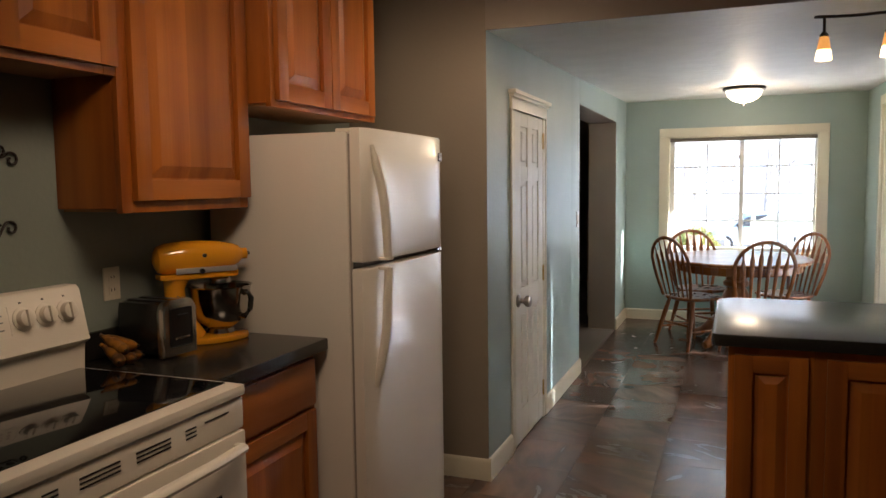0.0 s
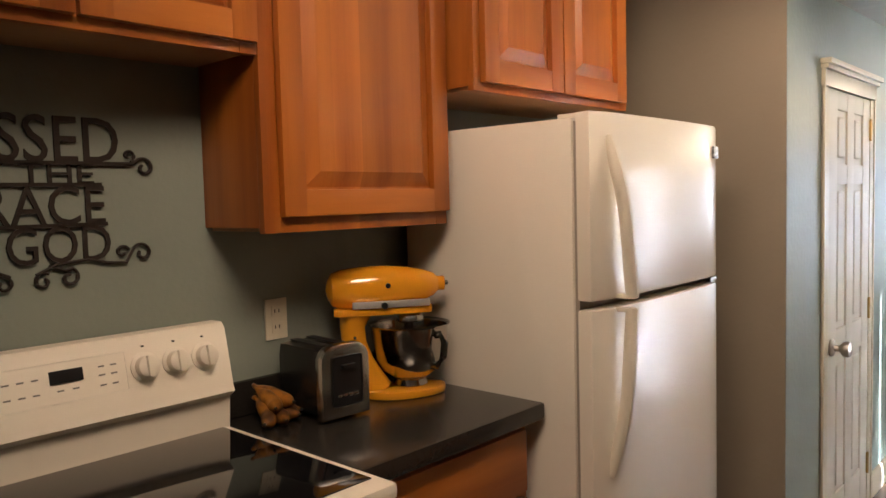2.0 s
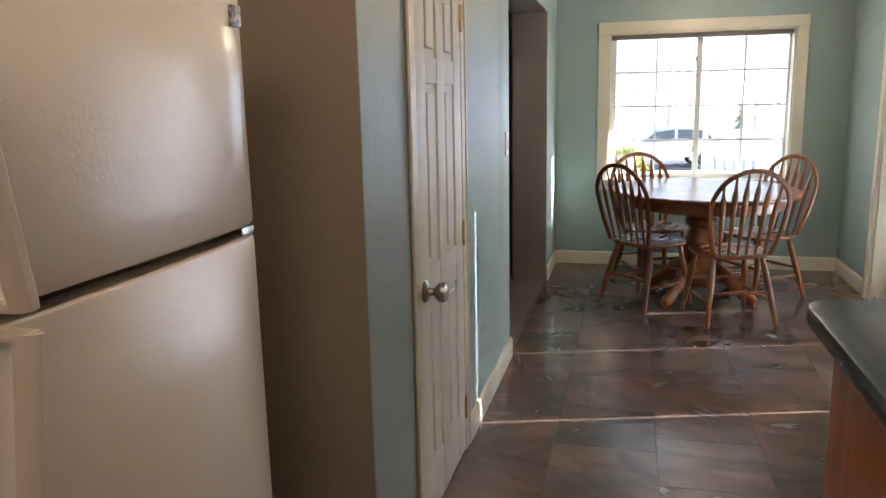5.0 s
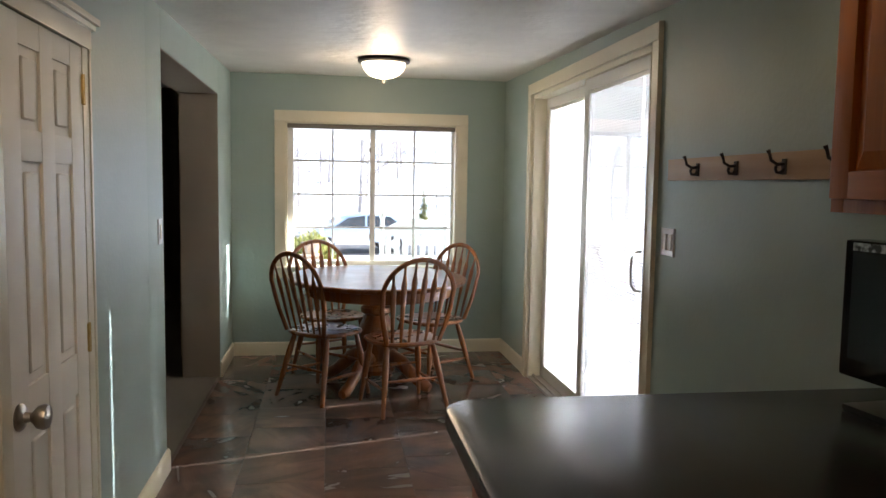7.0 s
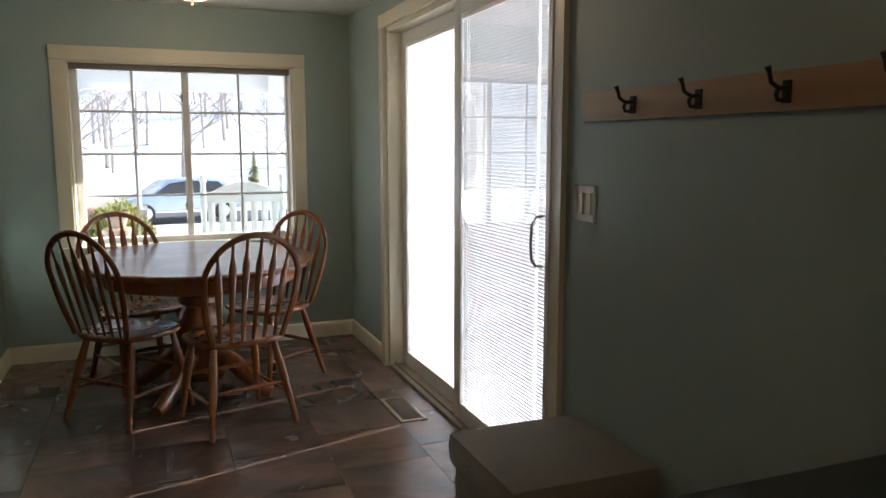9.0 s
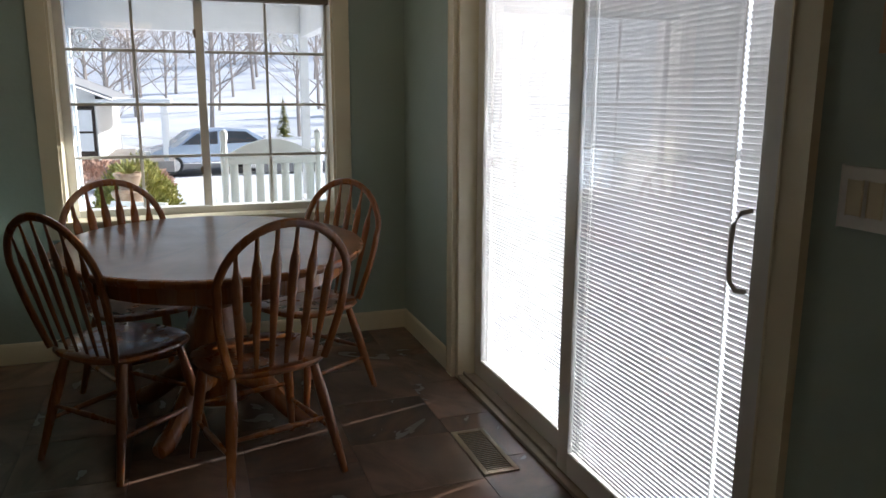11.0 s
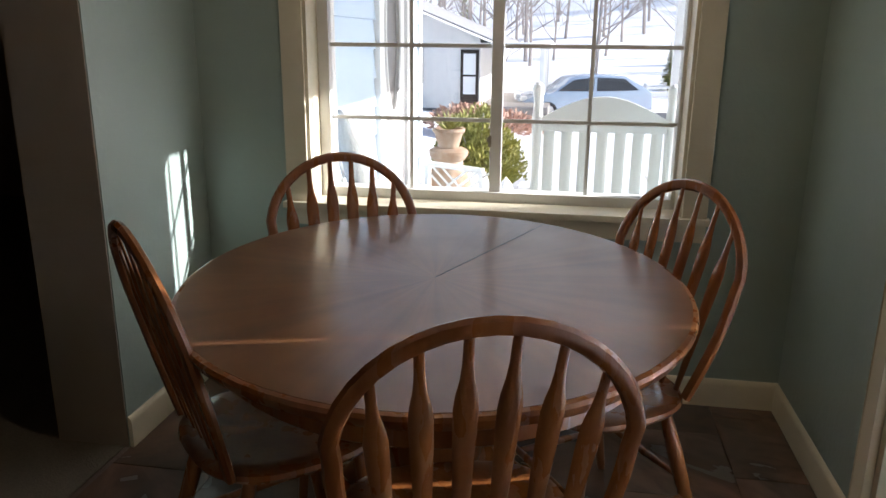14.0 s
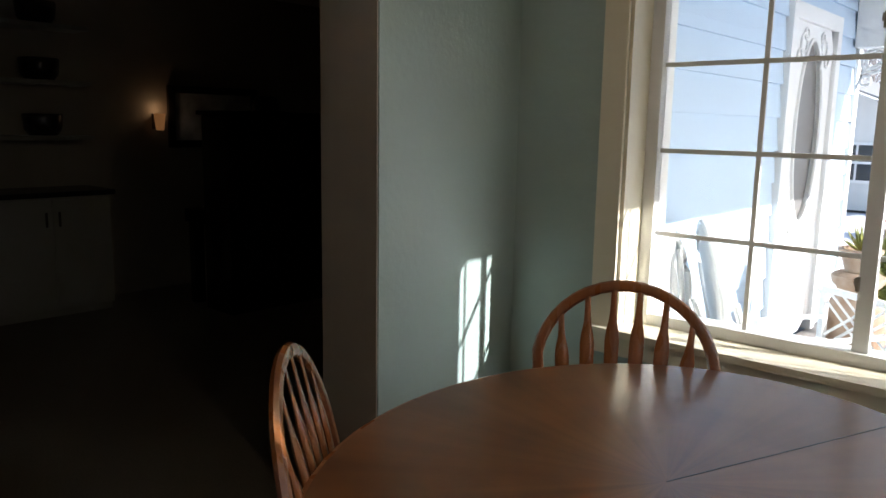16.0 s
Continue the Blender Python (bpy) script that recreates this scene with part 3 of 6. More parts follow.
# ---- kitchen: cabinets, stove, fridge ----
def panel_door(parent, x, y0, y1, z0, z1, groove=False, out=1, upright=ALDER, level=ALDER_H):
    """A raised-panel cabinet door in a plane of constant x, facing +x (out=1) or -x."""
    st, d = 0.058, 0.020 * out
    g = 0.012 * out
    bm = boxes(((x, y0 + st - 0.002, z0 + st - 0.002), (x + d * 0.2, y1 - st + 0.002, z1 - st + 0.002)))
    t = bmesh.new()
    a, b = (y0 + st + 0.006, z0 + st + 0.006), (y1 - st - 0.006, z1 - st - 0.006)
    k = min(0.034, (b[0] - a[0]) * 0.3)
    v = [t.verts.new((x + d * 0.22, p, q)) for p, q in ((a[0], a[1]), (b[0], a[1]), (b[0], b[1]), (a[0], b[1]))]
    w = [t.verts.new((x + d * 0.92, p, q)) for p, q in ((a[0] + k, a[1] + k), (b[0] - k, a[1] + k), (b[0] - k, b[1] - k), (a[0] + k, b[1] - k))]
    for i in range(4):
        j = (i + 1) % 4
        t.faces.new((v[i], v[j], w[j], w[i]))
    t.faces.new(w)
    join(bm, t)
    dr = part("door", bm, upright, parent, "", False)
    for a, b in ((y0, y0 + st), (y1 - st, y1)):
        part("stile", box(bmesh.new(), (x, a, z0), (x + d, b, z1), 0.003), upright, dr)
    for a, b in ((z0, z0 + st), (z1 - st, z1)):
        part("rail", box(bmesh.new(), (x, y0 + st - 0.001, a), (x + d * 0.98, y1 - st + 0.001, b), 0.003), level, dr)
    if groove:
        part("finger_pull", boxes(((x + d * 0.9, y0 + st + 0.02, z0 + st + 0.004), (x + d * 1.1, y1 - st - 0.02, z0 + st + 0.016)), bevel=0.003), level, dr)
    return dr


def wall_cabinet(y0, y1, z0, z1, depth, doors, label, lip=0.022):
    c = thing("wall_cabinet", KX + 0.002, 0, z0, label, "cabinet", "upper cabinets")
    h = z1 - z0
    bm = boxes(((0, y0, 0.012), (depth - 0.02, y1, h)), bevel=0.002)
    part("body", bm, ALDER, c)
    fw = 0.04
    bm = boxes(((depth - 0.02, y0, 0), (depth, y0 + fw, h)), ((depth - 0.02, y1 - fw, 0), (depth, y1, h)), bevel=0.002)
    box(bm, (depth - 0.02, y0 + fw, 0), (depth - 0.001, y1 - fw, fw), 0.002)
    box(bm, (depth - 0.02, y0 + fw, h - fw), (depth - 0.001, y1 - fw, h), 0.002)
    part("face_frame", bm, ALDER, c)
    part("bottom", boxes(((0.01, y0 + 0.012, 0.004), (depth - 0.02, y1 - 0.012, 0.012))), ALDER_IN, c, "paler unfinished underside")
    for a, b in doors:
        panel_door(c, depth, a, b, lip, h - 0.02)
    return c


CABF = -1.478
D1 = CABF - KX
wall_cabinet(2.890, 3.458, 1.352, 2.42, D1, [(2.930, 3.450)], "honey alder wall cabinet with one tall raised-panel door", 0.034)
wall_cabinet(2.135, 2.888, 1.722, 2.42, D1, [(2.145, 2.522), (2.528, 2.880)], "honey alder cabinet with two doors above the stove")
wall_cabinet(1.2, 2.133, 1.372, 2.42, D1, [(1.22, 1.66), (1.67, 2.115)], "honey alder wall cabinet beside the stove")
wall_cabinet(3.460, 4.235, 1.690, 2.42, -1.375 - KX, [(3.485, 3.840), (3.846, 4.205)], "honey alder cabinet with two doors above the fridge")


def base_cabinet(y0, y1, label):
    """Base unit with one drawer over one door, on the kitchen wall."""
    c = thing("base_cabinet", KX + 0.002, 0, 0, label, "cabinet", "base cabinets")
    dp = 0.468
    part("body", boxes(((0, y0, 0.10), (dp - 0.02, y1, 0.868))), ALDER, c)
    part("plinth", boxes(((0, y0, 0), (dp - 0.08, y1, 0.10))), ALDER_H, c)
    bm = boxes(((dp - 0.02, y0, 0.10), (dp, y0 + 0.04, 0.868)), ((dp - 0.02, y1 - 0.04, 0.10), (dp, y1, 0.868)), bevel=0.002)
    for a, b in ((0.10, 0.14), (0.66, 0.70), (0.832, 0.868)):
        box(bm, (dp - 0.02, y0 + 0.04, a), (dp - 0.001, y1 - 0.04, b), 0.001)
    part("face_frame", bm, ALDER, c)
    dw = part("drawer_front", boxes(((dp, y0 + 0.02, 0.690), (dp + 0.02, y1 - 0.02, 0.845)), bevel=0.005), ALDER_H, c)
    panel_door(c, dp, y0 + 0.02, y1 - 0.02, 0.115, 0.672)
    return c


base_cabinet(2.895, 3.475, "honey alder base cabinet with a drawer and a door")
base_cabinet(1.2, 2.11, "honey alder base cabinet beside the stove")


def counter_run(y0, y1, label):
    c = thing("countertop", KX + 0.002, 0, 0.868, label, "countertop")
    bm = boxes(((0.0, y0, 0.0), (0.520, y1, 0.042)), bevel=0.010)
    part("top", bm, LAMINATE, c)
    part("backsplash", boxes(((0.0, y0, 0.0425), (0.020, y1, 0.125)), bevel=0.006), LAMINATE, c)
    return c


counter_run(2.892, 3.49, "dark charcoal laminate countertop with a low backsplash")
counter_run(1.2, 2.108, "dark charcoal laminate countertop beyond the stove")

# stove
SX0, SX1, SYA, SYB = KX + 0.02, -1.10, 2.125, 2.885
stove = thing("stove", KX, (SYA + SYB) / 2, 0, "white electric range with black glass top and control panel", "stove")
hw = (SYB - SYA) / 2
dx = SX1 - KX
part("body", boxes(((0.02, -hw + 0.003, 0.02), (dx - 0.03, hw - 0.003, 0.885)), bevel=0.004), APPL_S, stove)
bm = boxes(((0.055, -hw, 0.885), (dx + 0.012, hw, 0.915)), bevel=0.012)
part("cooktop_frame", bm, APPL_S, stove)
part("cooktop", boxes(((0.085, -hw + 0.022, 0.9155), (dx - 0.035, hw - 0.022, 0.9185)), bevel=0.001), GLASSTOP, stove, "black glass cooktop")
# backguard: foot, then a panel that leans back
t = bmesh.new()
prof = [(0.02, 0.905), (0.078, 0.905), (0.078, 0.925), (0.083, 0.985), (0.105, 1.000), (0.100, 1.012), (0.072, 1.140), (0.060, 1.152), (0.02, 1.152)]
ends = [[t.verts.new((x, s * hw, z)) for x, z in prof] for s in (-1, 1)]
for i in range(len(prof)):
    j = (i + 1) % len(prof)
    t.faces.new((ends[0][i], ends[0][j], ends[1][j], ends[1][i]))
t.faces.new(ends[0][::-1])
t.faces.new(ends[1])
bmesh.ops.recalc_face_normals(t, faces=t.faces)
bg = part("control_panel", t, APPL_S, stove)
lean = math.atan2(0.028, 0.128)
PM = Matrix.Translation((0.1005, 0, 1.012)) @ Matrix.Rotation(-lean, 4, "Y")
def on_panel(bm):
    bmesh.ops.transform(bm, matrix=PM, verts=bm.verts)
    return bm
for y in (0.186, 0.254, 0.321):
    bm = bmesh.new()
    lathe(bm, [(0.031, 0), (0.031, 0.003), (0.024, 0.006), (0.022, 0.022), (0.019, 0.024)], Matrix.Translation((0, y, 0.076)) @ Matrix.Rotation(radians(90), 4, "Y"), 24)
    kn = part("knob", on_panel(bm), APPL_S, stove)
    part("grip", on_panel(boxes(((0.020, y - 0.006, 0.054), (0.032, y + 0.006, 0.098)), bevel=0.003)), APPL_S, kn)
    part("mark", on_panel(boxes(((0.0, y - 0.003, 0.117), (0.0012, y + 0.003, 0.121)))), PLAST_D, kn)
for a, b in (((0.0, -0.105, 0.036), (0.0008, 0.148, 0.0376)), ((0.0, -0.105, 0.1135), (0.0008, 0.148, 0.115)), ((0.0, -0.105, 0.0376), (0.0008, -0.1035, 0.1135)), ((0.0, 0.1465, 0.0376), (0.0008, 0.148, 0.1135))):
    part("panel_outline", on_panel(boxes((a, b))), APPL, stove)
part("clock_display", on_panel(boxes(((0.0, 0.000, 0.074), (0.003, 0.062, 0.099)), bevel=0.001)), PLAST_D, stove, "black clock display")
INK = mat("grey printed ink", (0.20, 0.19, 0.17), 0.5, scale=20)
for y, z in ((0.098, 0.093), (0.122, 0.093), (0.098, 0.076), (0.122, 0.076), (0.098, 0.056), (0.122, 0.056), (-0.025, 0.088), (-0.050, 0.088), (-0.075, 0.088), (-0.025, 0.060), (-0.050, 0.060), (-0.075, 0.060), (0.018, 0.060), (0.046, 0.060)):
    part("button_mark", on_panel(boxes(((0.0, y - 0.006, z - 0.0016), (0.001, y + 0.006, z + 0.0016)))), INK, stove)
# oven front
fx = dx - 0.03
bm = boxes(((fx, -hw + 0.004, 0.80), (fx + 0.035, hw - 0.004, 0.880)), bevel=0.008)
part("vent_panel", bm, APPL_S, stove)
for y, half, rows_ in ((-0.31, 0.045, 1), (-0.215, 0.018, 3), (-0.095, 0.052, 3), (0.055, 0.052, 3), (0.175, 0.018, 3), (0.27, 0.045, 1)):
    for k in range(rows_):
        part("vent_slot", boxes(((fx + 0.034, y - half, 0.854 - 0.010 * k), (fx + 0.0365, y + half, 0.858 - 0.010 * k))), PLAST_D, stove)
od = part("oven_door", boxes(((fx, -hw + 0.004, 0.20), (fx + 0.040, hw - 0.004, 0.795)), bevel=0.008), APPL_S, stove)
part("oven_window", boxes(((fx + 0.039, -0.27, 0.30), (fx + 0.043, 0.27, 0.66)), bevel=0.002), GLASSTOP, od, "black oven window")
bm = sweep(bmesh.new(), [(fx + 0.035, -0.34, 0.755), (fx + 0.07, -0.32, 0.765), (fx + 0.085, -0.2, 0.768), (fx + 0.088, 0, 0.769), (fx + 0.085, 0.2, 0.768), (fx + 0.07, 0.32, 0.765), (fx + 0.035, 0.34, 0.755)], 0.017, 10, 0.8)
part("oven_handle", bm, APPL_S, od)
part("drawer", boxes(((fx, -hw + 0.004, 0.04), (fx + 0.038, hw - 0.004, 0.195)), bevel=0.008), APPL_S, stove)

# fridge
FY0, FY1, FZ = 3.500, 4.215, 1.600
FB, FF = KX + 0.04, -1.115
fr = thing("refrigerator", 0, 0, 0, "bisque top-freezer refrigerator with pebbled doors and curved handles", "refrigerator")
part("cabinet", boxes(((FB, FY0 + 0.003, 0.025), (FF, FY1 - 0.003, FZ)), bevel=0.006), APPL, fr)
part("gasket", boxes(((FF, FY0 + 0.012, 0.06), (FF + 0.012, FY1 - 0.012, FZ - 0.008))), RUBBER, fr)
def fridge_door(z0, z1):
    bm = bmesh.new()
    n = 14
    xs = []
    for i in range(n + 1):
        s = i / n
        xs.append((FY0 + (FY1 - FY0) * s, FF + 0.062 + 0.010 * math.sin(math.pi * s)))
    outline = [(FY0 + 0.004, FF + 0.012)] + [(FY0, FF + 0.05)] + xs[1:-1] + [(FY1, FF + 0.05), (FY1 - 0.004, FF + 0.012)]
    m = Matrix(((0, 1, 0, 0), (1, 0, 0, 0), (0, 0, 1, z0), (0, 0, 0, 1)))
    extrude_outline(bm, outline, z1 - z0, m, 0.008)
    return bm
GAP = 1.155
fz = part("freezer_door", fridge_door(GAP + 0.010, FZ + 0.012), APPL, fr)
fd = part("fridge_door", fridge_door(0.075, GAP - 0.010), APPL, fr)
part("kick_grille", boxes(((FF - 0.02, FY0 + 0.01, 0.0), (FF + 0.02, FY1 - 0.01, 0.07)), bevel=0.004), PLAST_D, fr)
bm = boxes(((FF - 0.05, FY0 + 0.02, FZ), (FF + 0.02, FY0 + 0.05, FZ + 0.012)), bevel=0.004)
part("hinge_cover", bm, APPL_S, fr)
part("hinge", boxes(((FF - 0.02, FY1 - 0.05, GAP - 0.007), (FF + 0.055, FY1 - 0.006, GAP + 0.007)), bevel=0.002), STEEL, fr)
part("badge", boxes(((FF + 0.064, FY1 - 0.062, FZ - 0.085), (FF + 0.071, FY1 - 0.030, FZ - 0.050)), bevel=0.002), mat("grey badge", (0.12, 0.12, 0.13), 0.3, 0.5, second=(0.5, 0.5, 0.5), scale=90, contrast=3), fr, "small square grey badge")
def fridge_handle(za, zb):
    """A slim bowed strap, flush with the door at za and standing off it at the door split."""
    pts = []
    n = 18
    for i in range(n + 1):
        s = i / n
        off = 0.036 * math.sin(min(1.0, s * 1.7) * math.pi / 2)
        pts.append((FF + 0.064 + off, FY0 + 0.060 + 0.045 * s ** 1.25, za + (zb - za) * s))
    return sweep(bmesh.new(), pts, [0.009 + 0.006 * min(1, 5 * i / n) for i in range(n + 1)], 10, 1.1, side=(1, 0, 0))
part("handle", fridge_handle(FZ - 0.045, GAP + 0.014), APPL_S, fz)
part("handle_root", boxes(((FF + 0.045, FY0 + 0.090, GAP + 0.011), (FF + 0.108, FY0 + 0.118, GAP + 0.022)), bevel=0.006), APPL_S, fz)
part("handle", fridge_handle(0.735, GAP - 0.014), APPL_S, fd)
part("handle_root", boxes(((FF + 0.045, FY0 + 0.090, GAP - 0.022), (FF + 0.108, FY0 + 0.118, GAP - 0.011)), bevel=0.006), APPL_S, fd)

# outlet on the kitchen wall
out = thing("wall_outlet", KX, 3.072, 1.128, "ivory duplex outlet plate above the counter", "outlet")
part("plate", boxes(((0, -0.032, -0.051), (0.006, 0.032, 0.051)), bevel=0.003), IVORY, out)
for z in (-0.020, 0.020):
    so = part("socket", boxes(((0.006, -0.015, z - 0.014), (0.008, 0.015, z + 0.014)), bevel=0.001), IVORY, out)
    for y in (-0.006, 0.006):
        part("slot", boxes(((0.008, y - 0.0012, z - 0.004), (0.0085, y + 0.0012, z + 0.005))), PLAST_D, so)

# stand mixer
mx = thing("stand_mixer", -1.570, 3.315, 0.910, "marigold yellow stand mixer with a steel bowl on the counter", "mixer", rz=56)
mx.scale = (0.92, 0.92, 0.96)
bm = bmesh.new()
out_l = [(0.105 * math.cos(a) * (1.0 if math.cos(a) < 0 else 1.42) + 0.02, 0.092 * math.sin(a)) for a in (2 * math.pi * i / 32 for i in range(32))]
extrude_outline(bm, out_l, 0.022, None, 0.008)
part("base", bm, YELLOW, mx)
bm = sweep(bmesh.new(), [(-0.045, 0, 0.012), (-0.058, 0, 0.045), (-0.078, 0, 0.090), (-0.092, 0, 0.140), (-0.096, 0, 0.190), (-0.088, 0, 0.228)], [0.058, 0.049, 0.041, 0.036, 0.036, 0.046], 18, 0.95, side=(0, 1, 0))
part("column", bm, YELLOW, mx)
bm = bmesh.new()
prof = [(0.0, 0.006), (0.015, 0.026), (0.05, 0.044), (0.14, 0.054), (0.32, 0.059), (0.52, 0.058), (0.72, 0.052), (0.88, 0.042), (0.96, 0.033), (1.0, 0.022)]
pts = [(-0.168 + 0.318 * q, 0, 0.292 + 0.004 * q) for q, rad in prof]
sweep(bm, pts, [rad for q, rad in prof], 24, 0.92, side=(0, 1, 0))
part("motor_head", bm, YELLOW, mx)
bm = lathe(bmesh.new(), [(0.020, 0), (0.020, 0.024), (0.016, 0.026)], Matrix.Translation((0.146, 0, 0.297)) @ Matrix.Rotation(radians(90), 4, "Y"), 18)
hub = part("hub_cap", bm, YELLOW, mx)
part("hub_screw", lathe(bmesh.new(), [(0.007, 0), (0.007, 0.012), (0.004, 0.014)], Matrix.Translation((0.170, 0, 0.297)) @ Matrix.Rotation(radians(90), 4, "Y"), 10), STEEL, hub)
bm = bmesh.new()
extrude_outline(bm, [(-0.150, -0.034), (-0.130, -0.047), (0.080, -0.049), (0.126, -0.036), (0.138, 0.0), (0.126, 0.036), (0.080, 0.049), (-0.130, 0.047), (-0.150, 0.034)], 0.020, Matrix.Translation((0, 0, 0.222)), 0.006)
part("head_base", bm, YELLOW, mx)
bm = boxes(((-0.100, -0.0555, 0.243), (0.118, -0.046, 0.262)), ((-0.100, 0.046, 0.243), (0.118, 0.0555, 0.262)), bevel=0.004)
part("trim_band", bm, SATIN, mx, "polished steel trim band")
bm = lathe(bmesh.new(), [(0.009, 0), (0.009, 0.012)], Matrix.Translation((-0.012, -0.055, 0.250)) @ Matrix.Rotation(radians(90), 4, "X"), 12)
part("lever_knob", bm, PLAST_D, mx)
bm = lathe(bmesh.new(), [(0.007, 0), (0.007, 0.007)], Matrix.Translation((0.0, -0.052, 0.302)) @ Matrix.Rotation(radians(90), 4, "X"), 12)
part("screw", bm, PLAST_D, mx)
part("column_screw", lathe(bmesh.new(), [(0.004, 0), (0.004, 0.006)], Matrix.Translation((-0.094, -0.033, 0.165)) @ Matrix.Rotation(radians(90), 4, "X"), 10), STEEL, mx)
bm = lathe(bmesh.new(), [(0.033, 0.196), (0.038, 0.200), (0.038, 0.212), (0.030, 0.224)], Matrix.Translation((0.070, 0, 0)), 20)
hubs = part("beater_hub", bm, STEEL, mx)
part("beater_shaft", lathe(bmesh.new(), [(0.008, 0.08), (0.010, 0.197)], Matrix.Translation((0.062, 0, 0)), 10), STEEL, hubs)
bm = lathe(bmesh.new(), [(0.046, 0.0225), (0.050, 0.026), (0.044, 0.040), (0.050, 0.046), (0.080, 0.066), (0.098, 0.098), (0.106, 0.140), (0.112, 0.188), (0.118, 0.192), (0.116, 0.189), (0.109, 0.186), (0.102, 0.140), (0.094, 0.100), (0.06, 0.056), (0.0005, 0.050)], Matrix.Translation((0.066, 0, 0)), 36)
bowl = part("bowl", bm, POLISH, mx, "polished steel mixing bowl")
bm = sweep(bmesh.new(), [(0.118, -0.088, 0.168), (0.134, -0.108, 0.172), (0.142, -0.118, 0.150), (0.138, -0.114, 0.112), (0.124, -0.094, 0.086), (0.112, -0.078, 0.090)], 0.006, 8, 1.8)
part("bowl_handle", bm, POLISH, bowl)

# toaster
ts = thing("toaster", -1.588, 3.098, 0.910, "brushed steel and black two-slice toaster on the counter", "toaster", rz=-4)
ts.scale = (1.0, 0.96, 0.97)
part("shell", boxes(((-0.080, -0.066, 0.010), (0.105, 0.066, 0.178)), bevel=0.036), mat("dark toaster side", (0.05, 0.048, 0.046), 0.25, 0.7, scale=40), ts)
def toaster_end():
    """An arched end plate: wide at the foot, round at the shoulders."""
    o = [(-0.070, 0.0), (0.070, 0.0), (0.071, 0.09)] + [(0.071 - 0.042 * (1 - math.cos(a)), 0.136 + 0.042 * math.sin(a)) for a in (math.pi / 2 * k / 6 for k in range(7))]
    o += [(-u, v) for u, v in o[:1:-1]]
    return extrude_outline(bmesh.new(), o, 0.030, Matrix.Translation((0.092, 0, 0.008)) @ FACE_X, 0.010)
part("end_frame", toaster_end(), STEEL, ts, "brushed steel end plate")
part("end_panel", boxes(((0.118, -0.044, 0.038), (0.1255, 0.044, 0.158)), bevel=0.010), PLAST_D, ts, "black control panel")
part("lever", boxes(((0.1255, -0.020, 0.128), (0.138, 0.020, 0.138)), bevel=0.003), PLAST_D, ts)
for y in (-0.024, -0.008, 0.008, 0.024):
    part("button", boxes(((0.125, y - 0.006, 0.060), (0.1278, y + 0.006, 0.067)), bevel=0.001), STEEL, ts)
for y in (-0.024, 0.024):
    part("slot", boxes(((-0.06, y - 0.012, 0.1772), (0.075, y + 0.012, 0.1792))), PLAST_D, ts)

# bananas: two layers of fruits that lie out from one stem
for ang, lift, far in ((-38, 0.0, 1.0), (-14, 0.0, 1.05), (12, 0.0, 1.0), (36, 0.0, 0.92), (-20, 0.026, 0.85), (10, 0.030, 0.9)):
    b = thing("banana", -1.640, 2.955, 0.910, "ripe orange-yellow banana with brown spots in a bunch", "fruit", "bunch of bananas", rz=14 + ang)
    pts, rad = [], []
    for i in range(15):
        q = i / 14
        pts.append((-0.005 + 0.118 * far * q, 0.020 * math.sin(3.1 * q), 0.0155 + lift + 0.040 * (1 - q) ** 2.4 + 0.014 * max(0.0, q - 0.7)))
        rad.append(0.0045 if q < 0.09 else 0.0180 * min(1.0, 0.45 + 2.6 * (q - 0.09), 0.25 + 3.2 * (1 - q)))
    fru = part("fruit", sweep(bmesh.new(), pts, rad, 10), BANANA, b)
    part("tip", sweep(bmesh.new(), [pts[-1], (pts[-1][0] + 0.006, pts[-1][1] - 0.001, pts[-1][2] + 0.002)], [0.0042, 0.003], 8), PLAST_D, fru)

# wrought sign on the wall
sg = thing("wall_sign", KX, 0, 0, "dark metal scrollwork sign with four lines of lettering", "sign")
def word(body, y0, y1, z0, z1):
    bm = letters(body, 1.0, 0.05, Matrix.Identity(4))
    xs_ = [v.co.x for v in bm.verts]
    zs_ = [v.co.y for v in bm.verts]
    kx, kz = (y1 - y0) / (max(xs_) - min(xs_)), (z1 - z0) / (max(zs_) - min(zs_))
    for v in bm.verts:
        v.co = Vector((0.006 + v.co.z * 0.06, y0 + (v.co.x - min(xs_)) * kx, z0 + (v.co.y - min(zs_)) * kz))
    part("lettering", bm, IRON, sg)
word("BLESSED", 2.288, 2.694, 1.508, 1.601)
word("BY THE", 2.390, 2.640, 1.466, 1.506)
word("GRACE", 2.355, 2.660, 1.384, 1.462)
word("OF GOD", 2.330, 2.668, 1.308, 1.382)
for y0, y1, z in ((2.22, 2.72, 1.507), (2.33, 2.656, 1.464), (2.33, 2.664, 1.383)):
    part("bar", boxes(((0.003, y0, z - 0.004), (0.009, y1, z + 0.004))), IRON, sg)
def curl(cy, cz, r, a0, turns, sgn):
    n = 22
    return [(0.006, cy + r * (1 - 0.72 * i / n) * math.cos(a0 + sgn * turns * 2 * math.pi * i / n), cz + r * (1 - 0.72 * i / n) * math.sin(a0 + sgn * turns * 2 * math.pi * i / n)) for i in range(n + 1)]
